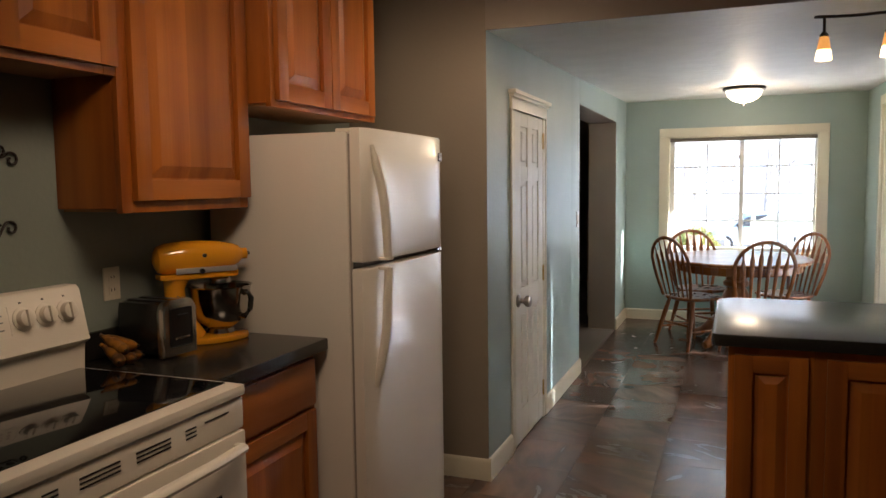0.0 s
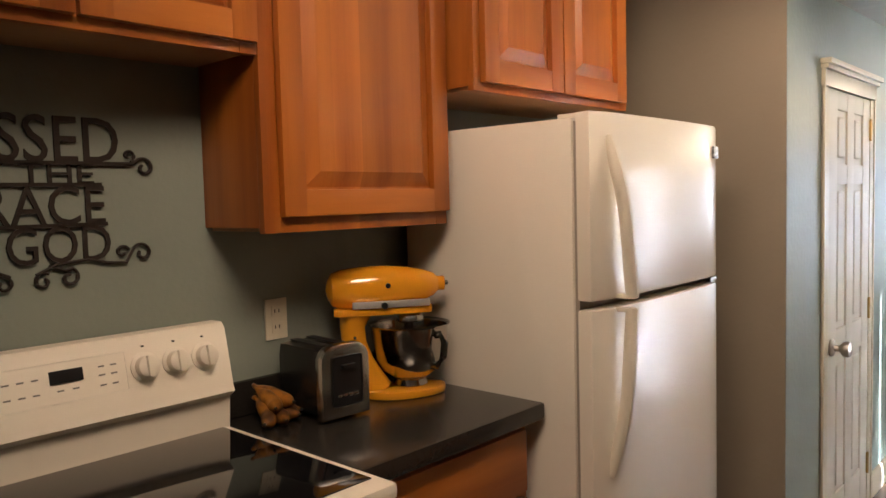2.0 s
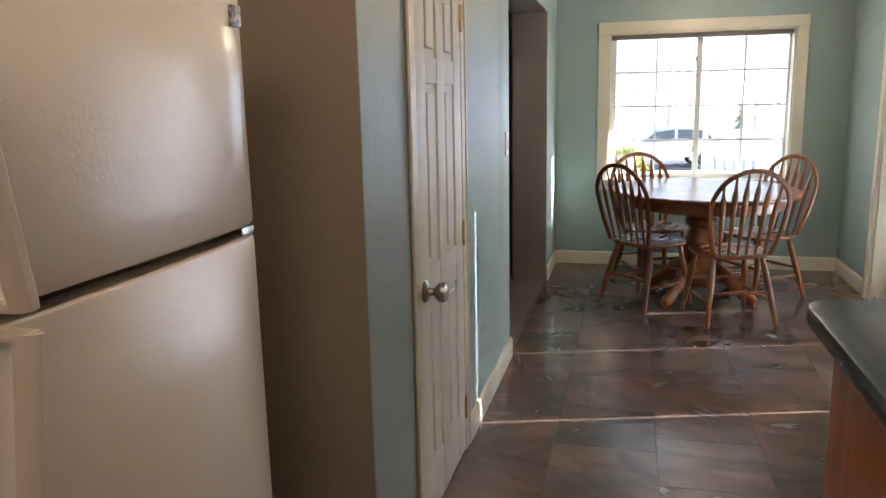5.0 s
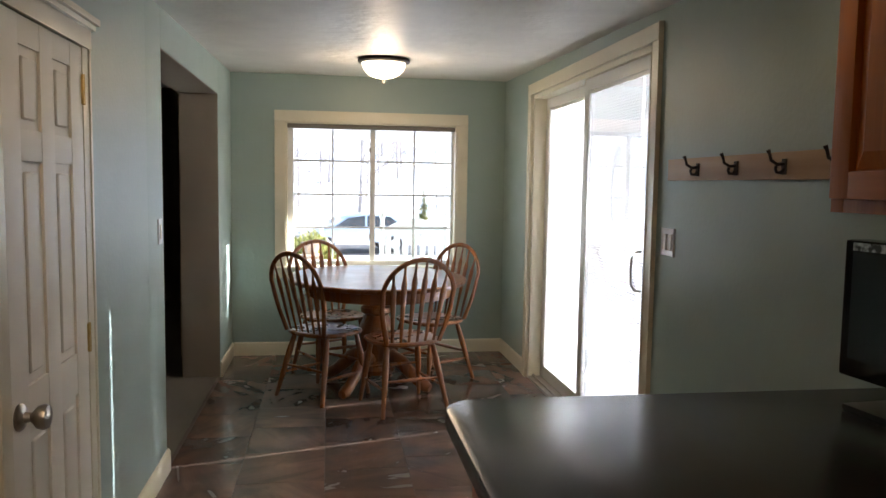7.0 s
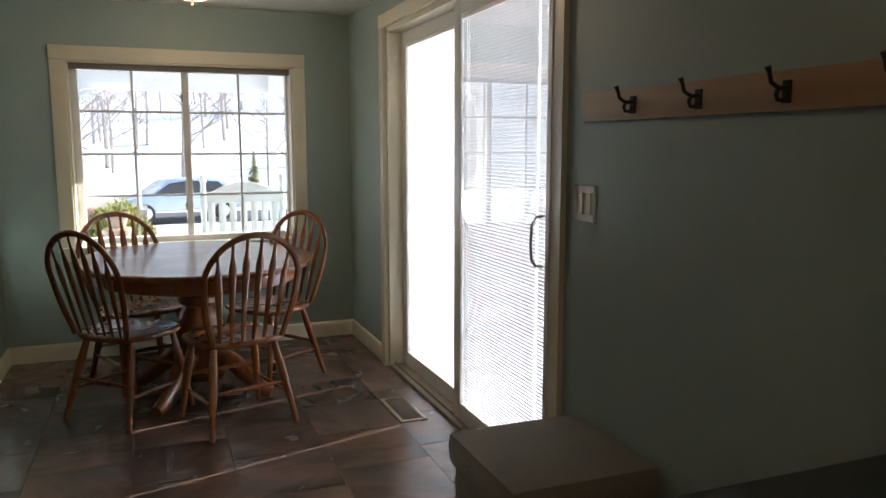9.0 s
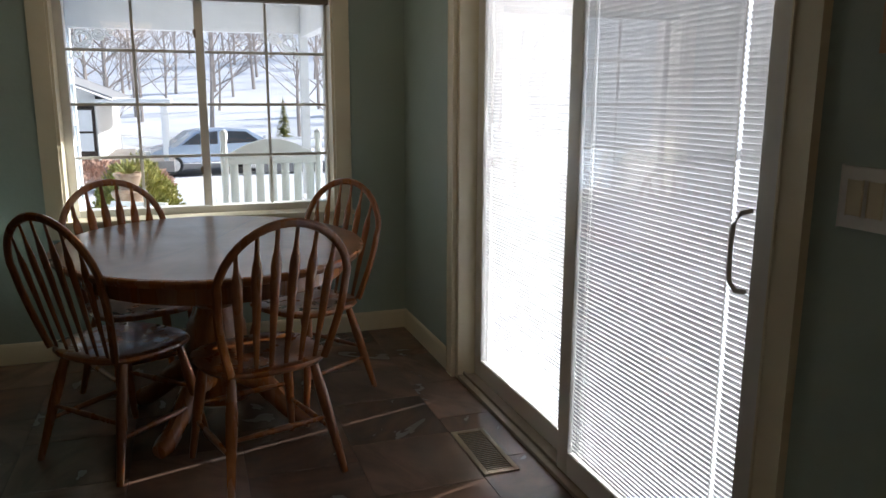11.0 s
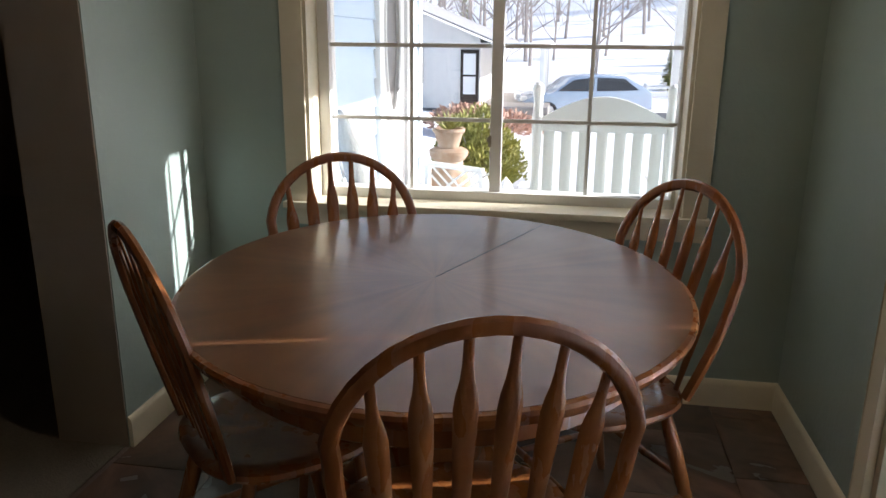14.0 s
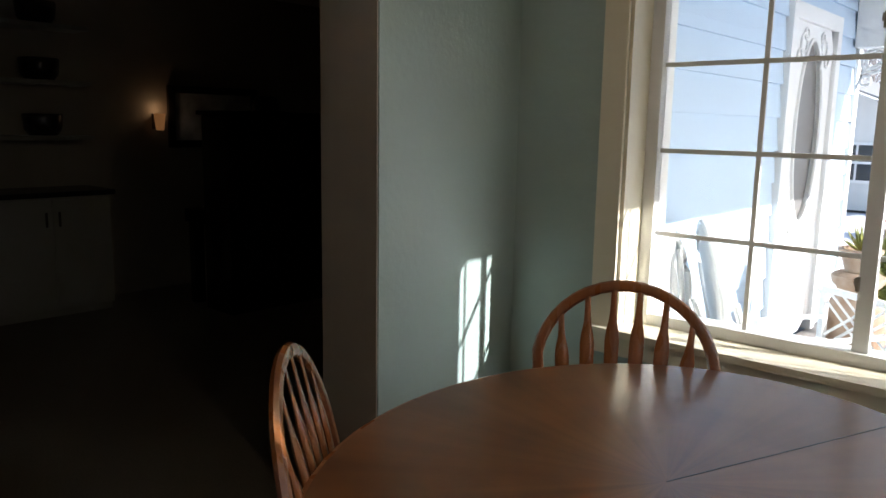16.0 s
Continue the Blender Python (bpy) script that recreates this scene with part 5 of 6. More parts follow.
pi_ = thing("upright_piano", -4.30, 10.73, 0.002, "black upright piano in the dark living room", "piano", rz=90)
part("case", boxes(((-0.74, -0.32, 0.0), (0.74, 0.02, 1.41)), bevel=0.01), EBONY, pi_)
part("lid", boxes(((-0.77, -0.34, 1.41), (0.77, 0.04, 1.44)), bevel=0.008), EBONY, pi_)
part("keybed", boxes(((-0.74, 0.02, 0.62), (0.74, 0.30, 0.72)), bevel=0.008), EBONY, pi_)
part("keys", boxes(((-0.62, 0.10, 0.72), (0.62, 0.24, 0.735))), IVORY, pi_)
for x in (-0.68, 0.68):
    part("leg", boxes(((x - 0.04, 0.20, 0.0), (x + 0.04, 0.28, 0.62)), bevel=0.01), EBONY, pi_)
ht = thing("hat", -4.14, 10.42, 1.442, "dark rounded hat on top of the piano", "hat")
part("crown", lathe(bmesh.new(), [(0.10, 0.0), (0.10, 0.06), (0.075, 0.11), (0.02, 0.12)], None, 24), EBONY, ht)
part("brim", lathe(bmesh.new(), [(0.15, 0.0), (0.155, 0.006), (0.10, 0.012)], None, 24), EBONY, ht)
pf = thing("picture_frame", LX, 10.62, 1.40, "dark-framed glazed picture on the living room wall", "picture")
for a, b in (((0, -0.42, -0.25), (0.03, -0.36, 0.25)), ((0, 0.36, -0.25), (0.03, 0.42, 0.25)), ((0, -0.36, 0.19), (0.03, 0.36, 0.25)), ((0, -0.36, -0.25), (0.03, 0.36, -0.19))):
    part("frame_side", boxes((a, b), bevel=0.006), EBONY, pf)
# The pale grey stands in for a bright reflection on the picture glass.
part("picture", boxes(((0.002, -0.36, -0.19), (0.012, 0.36, 0.19))), mat("picture glass, bright reflection in colour", (0.55, 0.55, 0.53), 0.08, second=(0.30, 0.30, 0.29), scale=5, contrast=2), pf)
sc = thing("wall_sconce", LX, 10.10, 1.36, "small wall sconce with a glowing amber shade", "lamp")
part("plate", boxes(((0, -0.03, -0.06), (0.015, 0.03, 0.06)), bevel=0.004), BRONZE, sc)
part("shade", lathe(bmesh.new(), [(0.030, -0.07), (0.045, 0.06), (0.042, 0.06), (0.026, -0.066)], Matrix.Translation((0.07, 0, 0)), 18), mat("dim amber sconce glass", (0.5, 0.25, 0.1), 0.4, scale=10, emit=(1.0, 0.42, 0.14), emit_strength=0.06), sc)
ld = bpy.data.lights.new("sconce_bulb", "POINT")
ld.energy, ld.color, ld.shadow_soft_size = 0.09, (1.0, 0.62, 0.35), 0.02
lo = new("sconce_bulb", ld)
lo.location = (LX + 0.07, 10.10, 1.45)
# Cream with the dim room's shade in its colour, for sideboard and shelves.
CREAM_DIM = mat("cream cabinet paint, darkened as shade", (0.26, 0.25, 0.20), 0.6, scale=6)
cb = thing("sideboard", LX, 8.75, 0.002, "cream built-in sideboard with a dark top and two handles", "cabinet")
part("body", boxes(((0, -0.85, 0.06), (0.45, 0.75, 0.84)), bevel=0.004), CREAM_DIM, cb)
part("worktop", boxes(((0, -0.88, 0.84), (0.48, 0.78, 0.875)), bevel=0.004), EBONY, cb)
part("plinth", boxes(((0, -0.85, 0.0), (0.40, 0.75, 0.06))), CREAM_DIM, cb)
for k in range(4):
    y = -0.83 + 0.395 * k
    dr_ = part("door", boxes(((0.45, y, 0.09), (0.468, y + 0.38, 0.82)), bevel=0.004), CREAM_DIM, cb)
    part("handle", boxes(((0.468, y + (0.34 if k % 2 == 0 else 0.03), 0.64), (0.485, y + (0.352 if k % 2 == 0 else 0.042), 0.74)), bevel=0.002), IRON, dr_)
for z in (1.22, 1.60, 1.98):
    sh = thing("wall_shelf", LX, 8.75, z, "cream wall shelf with dark baskets above the sideboard", "shelf", "shelves above the sideboard")
    part("board", boxes(((0, -0.85, 0), (0.26, 0.75, 0.03)), bevel=0.003), CREAM_DIM, sh)
    for y in (-0.55, 0.0, 0.45):
        bk = thing("basket", LX + 0.13, 8.75 + y, z + 0.03, "dark woven storage basket on the shelf", "basket", "baskets on the shelves")
        part("body", lathe(bmesh.new(), [(0.09, 0), (0.12, 0.04), (0.13, 0.14), (0.125, 0.15), (0.11, 0.06)], None, 20), EBONY, bk)

# ---- porch and garden ----
SNOW = mat("sunlit snow", (0.86, 0.87, 0.90), 0.6, second=(0.78, 0.80, 0.85), scale=1.2, bump=0.3, bump_scale=5)
BLUE = mat("pale blue clapboard paint", (0.52, 0.64, 0.77), 0.55, second=(0.49, 0.61, 0.74), scale=6, bump=0.1)
OUTW = mat("white exterior paint", (0.80, 0.80, 0.79), 0.5, second=(0.74, 0.74, 0.73), scale=7, bump=0.1)
DECK = wood("weathered grey deck boards", (0.33, 0.31, 0.29), (0.24, 0.22, 0.20), "x", 0.7, 0.0, 9)
TERRA = mat("weathered terracotta", (0.30, 0.19, 0.12), 0.8, second=(0.42, 0.33, 0.25), scale=9, bump=0.3, contrast=1.5)
BARK = mat("grey brown bark", (0.40, 0.35, 0.32), 0.85, second=(0.30, 0.26, 0.235), scale=4, bump=0.5, bump_scale=20)
EVERG = mat("evergreen needles", (0.17, 0.185, 0.04), 0.6, second=(0.36, 0.34, 0.085), scale=6, contrast=1.6)
RUSSET = mat("russet winter twigs", (0.55, 0.36, 0.27), 0.8, second=(0.44, 0.27, 0.20), scale=5)
SHING = mat("grey roof shingle", (0.34, 0.34, 0.345), 0.8, second=(0.27, 0.27, 0.275), scale=9, bump=0.4)
HOUSEW = mat("pale grey house siding", (0.68, 0.67, 0.65), 0.6, second=(0.63, 0.62, 0.60), scale=4)
ASPH = mat("wet asphalt", (0.06, 0.06, 0.06), 0.6, second=(0.09, 0.09, 0.09), scale=3, bump=0.3)

PX1, PY1 = 1.30, 13.56
def ground_z(x, y):
    near = -0.38
    z = near - 0.95 * min(1.0, max(0.0, (y - 14.5) / 15.0))
    if y > 38:
        z += 0.0027 * (y - 38) ** 2 if y < 120 else 0.0027 * 82 ** 2
    if x < -1.5 and y < 40:
        z += 0.5 * min(1.0, (-1.5 - x) / 2.5) * min(1.0, max(0.0, (y - 16) / 10))
    return z + 0.05 * noise.noise(Vector((x * 0.35, y * 0.35, 0))) * (1 if y > 14 or x > 2.5 or x < -3 else 0.2)
gm = bmesh.new()
xs = [-900, -400, -200, -120, -80, -55, -40, -30, -22, -16, -12, -9, -7, -5.5, -4, -3, -2, -1, 0, 1, 2, 3, 4, 5.5, 7, 9, 12, 16, 22, 30, 40, 55, 80, 120, 200, 400, 900]
ys = [-900, -300, -100, -40, -15, -6, 0, 4, 7, 9, 11, 12.5, 14, 15.5, 17, 19, 21, 23, 25, 27, 29, 31, 33, 36, 39, 43, 48, 54, 60, 68, 78, 90, 105, 120, 180, 400, 900]
grid = [[gm.verts.new((x, y, ground_z(x, y))) for x in xs] for y in ys]
for r0, r1 in zip(grid, grid[1:]):
    for i in range(len(xs) - 1):
        gm.faces.new((r0[i], r0[i + 1], r1[i + 1], r1[i]))
setting("ground", gm, SNOW, "snow-covered ground rising to a far hillside", "ground")
setting("road", sweep(bmesh.new(), [(-60, 34.2, -1.27), (-20, 34.0, -1.27), (0, 34.0, -1.27), (20, 34.0, -1.27), (60, 34.5, -1.27)], 2.2, 8, 0.02, side=(0, 0, 1)), ASPH, "dark wet road between snow banks", "road")

# deck boards
deck = tagged(thing("deck", 0, 0, -0.06, "weathered grey porch deck dusted with snow", "deck"), kind="structure")
k = 0
y = YW + 0.2
while y < PY1 - 0.05:
    part("plank", boxes(((XL, y + 0.003, -0.03), (PX1 + 0.1, y + 0.137, 0.0)), bevel=0.003), DECK, deck)
    y += 0.14
part("beam", boxes(((XL, YW + 0.2, -0.32), (PX1 + 0.08, YW + 0.3, -0.031)), ((XL, PY1 - 0.15, -0.32), (PX1 + 0.08, PY1 - 0.05, -0.031))), DECK, deck)

# blue wing of the house
wing = tagged(thing("wall_porch", XL, 0, 0, "pale blue clapboard wall of the house wing", "wall"), kind="structure")
PD0, PD1, PDZ = 11.98, 13.00, 2.05
part("core", boxes(((-0.24, YW + 0.2, -0.4), (-0.03, PD0, 2.6)), ((-0.24, PD1, -0.4), (-0.03, PY1, 2.6)), ((-0.24, PD0, PDZ), (-0.03, PD1, 2.6)), ((-3.0, PY1 - 0.2, -0.4), (-0.24, PY1, 2.6))), BLUE, wing)
z = -0.35
while z < 2.5:
    for ya, yb in ((YW + 0.2, PD0), (PD1, PY1)) if z < PDZ else ((YW + 0.2, PY1),):
        t = bmesh.new()
        v = [t.verts.new(p) for p in ((-0.03, ya, z), (0.0, ya, z), (-0.02, ya, z + 0.205), (-0.03, ya, z + 0.205), (-0.03, yb, z), (0.0, yb, z), (-0.02, yb, z + 0.205), (-0.03, yb, z + 0.205))]
        for f in ((0, 1, 2, 3), (7, 6, 5, 4), (0, 4, 5, 1), (1, 5, 6, 2), (2, 6, 7, 3)):
            t.faces.new([v[i] for i in f])
        part("clapboard", t, BLUE, wing)
    z += 0.2
part("corner_board", boxes(((-0.03, PY1 - 0.02, -0.38), (0.012, PY1 + 0.07, 2.5)), bevel=0.003), OUTW, wing)
# storm door with an oval light
sd = tagged(thing("door_3", XL, (PD0 + PD1) / 2, 0, "white screen door with a tall oval light and fretwork", "door"), kind="structure")
hw_ = (PD1 - PD0) / 2
for a, b in (((-0.05, -hw_, -0.06), (0.03, -hw_ + 0.09, PDZ)), ((-0.05, hw_ - 0.09, -0.06), (0.03, hw_, PDZ)), ((-0.05, -hw_, PDZ), (0.03, hw_, PDZ + 0.1))):
    part("casing", boxes((a, b), bevel=0.004), OUTW, sd)
t = bmesh.new()
no = 40
zc, az, ay = 1.36, 0.60, 0.25
dw, z0_, z1_ = hw_ - 0.09, -0.04, PDZ
def rim(a):
    c, s = math.cos(a), math.sin(a)
    sc_ = min(dw / max(abs(c), 1e-6), ((z1_ - zc) if s > 0 else (zc - z0_)) / max(abs(s), 1e-6))
    return c * sc_, zc + s * sc_
front = [], []
for i in range(no):
    a = 2 * math.pi * i / no
    front[0].append((ay * math.cos(a), zc + az * math.sin(a)))
    front[1].append(rim(a))
layers = []
for x in (0.0, -0.035):
    layers.append([[t.verts.new((x, p, q)) for p, q in ring] for ring in front])
for i in range(no):
    j = (i + 1) % no
    t.faces.new((layers[0][0][i], layers[0][0][j], layers[0][1][j], layers[0][1][i]))
    t.faces.new((layers[0][0][i], layers[1][0][i], layers[1][0][j], layers[0][0][j]))
    t.faces.new((layers[1][0][i], layers[1][0][j], layers[1][1][j], layers[1][1][i]))
part("leaf", t, OUTW, sd)
part("light", extrude_outline(bmesh.new(), [(ay * math.cos(2 * math.pi * i / no), az * math.sin(2 * math.pi * i / no)) for i in range(no)], 0.004, Matrix.Translation((-0.03, 0, zc)) @ FACE_X), mat("grey screen mesh", (0.20, 0.19, 0.18), 0.4, scale=80), sd, "grey oval screen")
pts = [(0.004, ay * math.cos(2 * math.pi * i / no), zc + az * math.sin(2 * math.pi * i / no)) for i in range(no)]
part("oval_bead", sweep(bmesh.new(), pts, 0.014, 6, closed=True), OUTW, sd)
for sy in (-1, 1):
    for sz in (-1, 1):
        bm = bmesh.new()
        for r, u, w in ((0.06, 0.21, 0.56), (0.04, 0.28, 0.48), (0.035, 0.17, 0.62)):
            sweep(bm, [(0.006, sy * u + r * math.cos(a), zc + sz * w + r * math.sin(a)) for a in (2 * math.pi * i / 16 for i in range(16))], 0.008, 5, closed=True)
        part("fretwork", bm, OUTW, sd)

# porch roof, beams, posts
proof = tagged(thing("roof_porch", 0, 0, 0, "white porch ceiling and beams under a shingled roof", "roof"), kind="structure")
part("soffit", boxes(((XL, YW + 0.2, 2.33), (PX1 + 0.12, PY1 + 0.12, 2.36))), OUTW, proof)
part("front_beam", boxes(((XL, PY1 - 0.12, 1.99), (PX1 + 0.06, PY1 + 0.02, 2.33)), bevel=0.004), OUTW, proof)
part("side_beam", boxes(((PX1 - 0.06, YW + 0.2, 1.952), (PX1 + 0.06, PY1 - 0.12, 2.33)), bevel=0.004), OUTW, proof)
part("shingles", boxes(((XL - 0.2, YW + 0.2, 2.37), (PX1 + 0.3, PY1 + 0.3, 2.47))), SHING, proof)
setting("roof_main", boxes(((-5.6, -1.8, ZK + 0.11), (XR + 0.17, YW + 0.2, ZK + 0.2))), SHING, "flat stretch of the main roof", "roof")
def post(x, y):
    p = thing("porch_post", x, y, -0.06, "white square porch post with a scrolled bracket", "post", "porch posts")
    part("shaft", boxes(((-0.045, -0.045, 0), (0.045, 0.045, 2.05)), bevel=0.006), OUTW, p)
    part("base", boxes(((-0.06, -0.06, 0), (0.06, 0.06, 0.14)), bevel=0.005), OUTW, p)
    return p
post(PX1 - 0.02, PY1 - 0.06)
def bracket(x, y, s):
    b = thing("porch_bracket", x, y, 1.99, "white gingerbread scroll bracket below the porch beam", "bracket", "porch brackets")
    bm = bmesh.new()
    for r, u, w in ((0.085, 0.11, -0.10), (0.055, 0.11, -0.10), (0.05, 0.26, -0.06), (0.028, 0.26, -0.06), (0.035, 0.06, -0.24), (0.03, 0.36, -0.035)):
        sweep(bm, [(s * (u + r * math.cos(a)), 0, w + r * math.sin(a)) for a in (2 * math.pi * i / 20 for i in range(20))], 0.013, 6, closed=True)
    sweep(bm, [(s * 0.0, 0, -0.30), (s * 0.03, 0, -0.19), (s * 0.19, 0, -0.09), (s * 0.40, 0, -0.012)], 0.012, 6)
    part("scroll", bm, OUTW, b)
bracket(PX1 - 0.065, PY1 - 0.06, -1)
bracket(XL + 0.02, PY1 - 0.06, 1)

# rocking chair on the porch, its back to the window
rk = thing("rocking_chair", 0.54, 10.35, -0.06, "white painted wooden porch rocker with slatted back", "chair")
for sx in (-1, 1):
    part("back_post", turned(bmesh.new(), (sx * 0.30, -0.22, 0.34), (sx * 0.295, -0.27, 1.20), [(0, 0.022), (0.3, 0.026), (0.5, 0.020), (0.8, 0.026), (0.90, 0.018), (0.95, 0.028), (0.985, 0.022), (1.0, 0.006)], 12), OUTW, rk)
    part("front_post", turned(bmesh.new(), (sx * 0.30, 0.28, 0.06), (sx * 0.30, 0.26, 0.68), [(0, 0.018), (0.3, 0.024), (0.7, 0.020), (1.0, 0.020)], 10), OUTW, rk)
    part("rear_leg", turned(bmesh.new(), (sx * 0.30, -0.20, 0.06), (sx * 0.30, -0.22, 0.36), [(0, 0.018), (0.5, 0.022), (1.0, 0.022)], 10), OUTW, rk)
    part("arm", boxes(((sx * 0.30 - 0.045, -0.25, 0.68), (sx * 0.30 + 0.045, 0.33, 0.705)), bevel=0.01), OUTW, rk)
    part("rocker", sweep(bmesh.new(), [(sx * 0.30, -0.50, 0.075), (sx * 0.30, -0.25, 0.040), (sx * 0.30, 0.05, 0.024), (sx * 0.30, 0.30, 0.036), (sx * 0.30, 0.45, 0.060)], 0.022, 6), OUTW, rk)
part("seat", boxes(((-0.30, -0.22, 0.40), (0.30, 0.30, 0.425)), bevel=0.008), OUTW, rk)
bm = bmesh.new()
crest = [(-0.28, 0.98)] + [(-0.28 + 0.56 * i / 12, 1.04 + 0.10 * math.sin(math.pi * i / 12)) for i in range(13)] + [(0.28, 0.98)]
extrude_outline(bm, crest[::-1], 0.024, Matrix(((1, 0, 0, 0), (0, 0, 1, -0.275), (0, 1, 0, 0), (0, 0, 0, 1))), 0.004)
part("crest_rail", bm, OUTW, rk)
part("lower_rail", boxes(((-0.28, -0.255, 0.47), (0.28, -0.232, 0.52)), bevel=0.005), OUTW, rk)
for i in range(7):
    x = -0.24 + 0.08 * i
    part("slat", sweep(bmesh.new(), [(x, -0.243, 0.50), (x, -0.252, 0.75), (x, -0.262, 0.985)], 0.026, 6, 0.3, side=(0, 1, 0)), OUTW, rk)

# folded white fan-back chairs against the wing wall
def lounge(x, y, rz, lean):
    """A fan-back chair folded flat: spread slats in a bowed rim, with its seat and legs close behind."""
    c = thing("folding_chair", x, y, -0.06, "white plastic fan-back chair, folded against the wall", "chair", "folded porch chairs", rz)
    def at(u, h, off=0.0):
        return (u, -lean * h + off, h)
    rim = [at(-0.17, 0.02), at(-0.20, 0.30), at(-0.26, 0.62)] + [at(-0.29 * math.cos(a), 0.70 + 0.30 * math.sin(a)) for a in (math.pi * k / 14 for k in range(15))] + [at(0.26, 0.62), at(0.20, 0.30), at(0.17, 0.02)]
    part("rim", sweep(bmesh.new(), rim, 0.020, 8, 0.8), WHITE_P, c)
    for i in range(7):
        u = -0.225 + 0.075 * i
        top = 0.70 + 0.28 * math.sqrt(max(0.0, 1 - (u / 0.29) ** 2))
        part("slat", sweep(bmesh.new(), [at(u * 0.62, 0.06), at(u * 0.8, 0.4), at(u, top)], [0.022, 0.027, 0.034], 8, 0.28, side=(0, 1, 0)), WHITE_P, c)
    for h in (0.22, 0.52):
        part("brace", sweep(bmesh.new(), [at(-0.22, h, 0.02), at(0.0, h, 0.03), at(0.22, h, 0.02)], 0.018, 6, 1.3), WHITE_P, c)
    part("seat", sweep(bmesh.new(), [at(0.0, 0.05, 0.075), at(0.0, 0.28, 0.085), at(0.0, 0.50, 0.075)], [0.19, 0.205, 0.19], 12, 0.10, side=(0, 1, 0)), WHITE_P, c)
    for u in (-0.21, 0.21):
        part("leg", sweep(bmesh.new(), [at(u, 0.0, 0.12), at(u, 0.35, 0.10), at(u, 0.66, 0.06)], 0.017, 8, 1.4), WHITE_P, c)
    return c


lounge(-0.74, 10.22, -88, 0.16)
lounge(-0.66, 10.66, -58, 0.20)
# lattice side chair
lc = thing("patio_chair", -0.47, 11.30, -0.06, "white plastic patio chair with a lattice back", "chair", rz=150)
lc.scale = (1.1, 1.1, 0.70)
part("seat", boxes(((-0.22, -0.22, 0.38), (0.22, 0.22, 0.41)), bevel=0.012), WHITE_P, lc)
for sx in (-0.2, 0.2):
    for sy in (-0.2, 0.2):
        part("leg", boxes(((sx - 0.02, sy - 0.02, 0.0), (sx + 0.02, sy + 0.02, 0.38)), bevel=0.005), WHITE_P, lc)
    part("arm", boxes(((sx - 0.025, -0.2, 0.58), (sx + 0.025, 0.22, 0.60)), bevel=0.006), WHITE_P, lc)
    part("arm_post", boxes(((sx - 0.02, 0.17, 0.41), (sx + 0.02, 0.21, 0.58)), bevel=0.005), WHITE_P, lc)
part("top_rail", boxes(((-0.22, -0.225, 0.78), (0.22, -0.195, 0.83)), bevel=0.01), WHITE_P, lc)
for sx in (-0.21, 0.21):
    part("back_post", boxes(((sx - 0.018, -0.225, 0.38), (sx + 0.018, -0.195, 0.80)), bevel=0.006), WHITE_P, lc)
for i in range(8):
    for s in (-1, 1):
        x0 = -0.28 + 0.08 * i
        a, b = Vector((x0, -0.21, 0.43)), Vector((x0 + s * 0.30, -0.21, 0.79))
        if abs(a.x) < 0.22 and abs(b.x) < 0.26:
            part("lattice_strip", sweep(bmesh.new(), [a, b], 0.010, 4, 0.4, side=(0, 1, 0)), WHITE_P, lc)

# urn and planter
ur = thing("garden_urn", -0.44, 11.80, -0.06, "wide-bodied weathered terracotta urn on the porch", "urn")
ur.scale = (0.9, 0.9, 0.9)
part("body", lathe(bmesh.new(), [(0.13, 0), (0.15, 0.03), (0.175, 0.16), (0.190, 0.32), (0.185, 0.44), (0.150, 0.53), (0.118, 0.58), (0.115, 0.62), (0.150, 0.66), (0.155, 0.70), (0.12, 0.72)], None, 28), TERRA, ur)
pl = thing("planter", -0.44, 11.80, 0.590, "small terracotta pot with a green succulent", "plant pot")
part("pot", lathe(bmesh.new(), [(0.07, 0), (0.075, 0.02), (0.10, 0.10), (0.115, 0.115), (0.115, 0.135), (0.095, 0.135), (0.08, 0.10)], None, 24), TERRA, pl)
rng = random.Random(4)
for i in range(34):
    a, l_, tl_ = rng.uniform(0, 6.28), rng.uniform(0.08, 0.17), rng.uniform(0.2, 1.1)
    d = Vector((math.cos(a) * math.sin(tl_), math.sin(a) * math.sin(tl_), math.cos(tl_)))
    part("leaf", sweep(bmesh.new(), [Vector((0, 0, 0.11)) + d * 0.01, Vector((0, 0, 0.11)) + d * l_ * 0.6, Vector((0, 0, 0.11)) + d * l_], [0.006, 0.014, 0.002], 5, 0.4), EVERG, pl)


def snow_heap(x, y, rad, h, seed):
    """An uneven rounded heap."""
    b = bmesh.new()
    rings = []
    for i in range(9):
        a = math.pi / 2 * i / 8
        ring = []
        for k in range(24):
            u = 2 * math.pi * k / 24
            q = 1 + 0.22 * noise.noise(Vector((math.cos(u) * 1.6, math.sin(u) * 1.6, a * 1.5 + seed)))
            ring.append(b.verts.new((rad * q * math.cos(a) * math.cos(u), rad * q * math.cos(a) * math.sin(u), h * q * math.sin(a) if i < 8 else h)))
        rings.append(ring)
    for r0, r1 in zip(rings, rings[1:]):
        for k in range(24):
            b.faces.new((r0[k], r0[(k + 1) % 24], r1[(k + 1) % 24], r1[k]))
    b.faces.new(rings[0][::-1])
    bmesh.ops.remove_doubles(b, verts=b.verts, dist=0.0005)
    part("heap", b, SNOW, thing("snow_heap", x, y, -0.06, "rounded heap of old snow on the porch deck", "snow", "snow heaps on the porch"))


snow_heap(-0.06, 11.62, 0.20, 0.44, 2.0)
snow_heap(0.10, 12.15, 0.24, 0.36, 5.0)
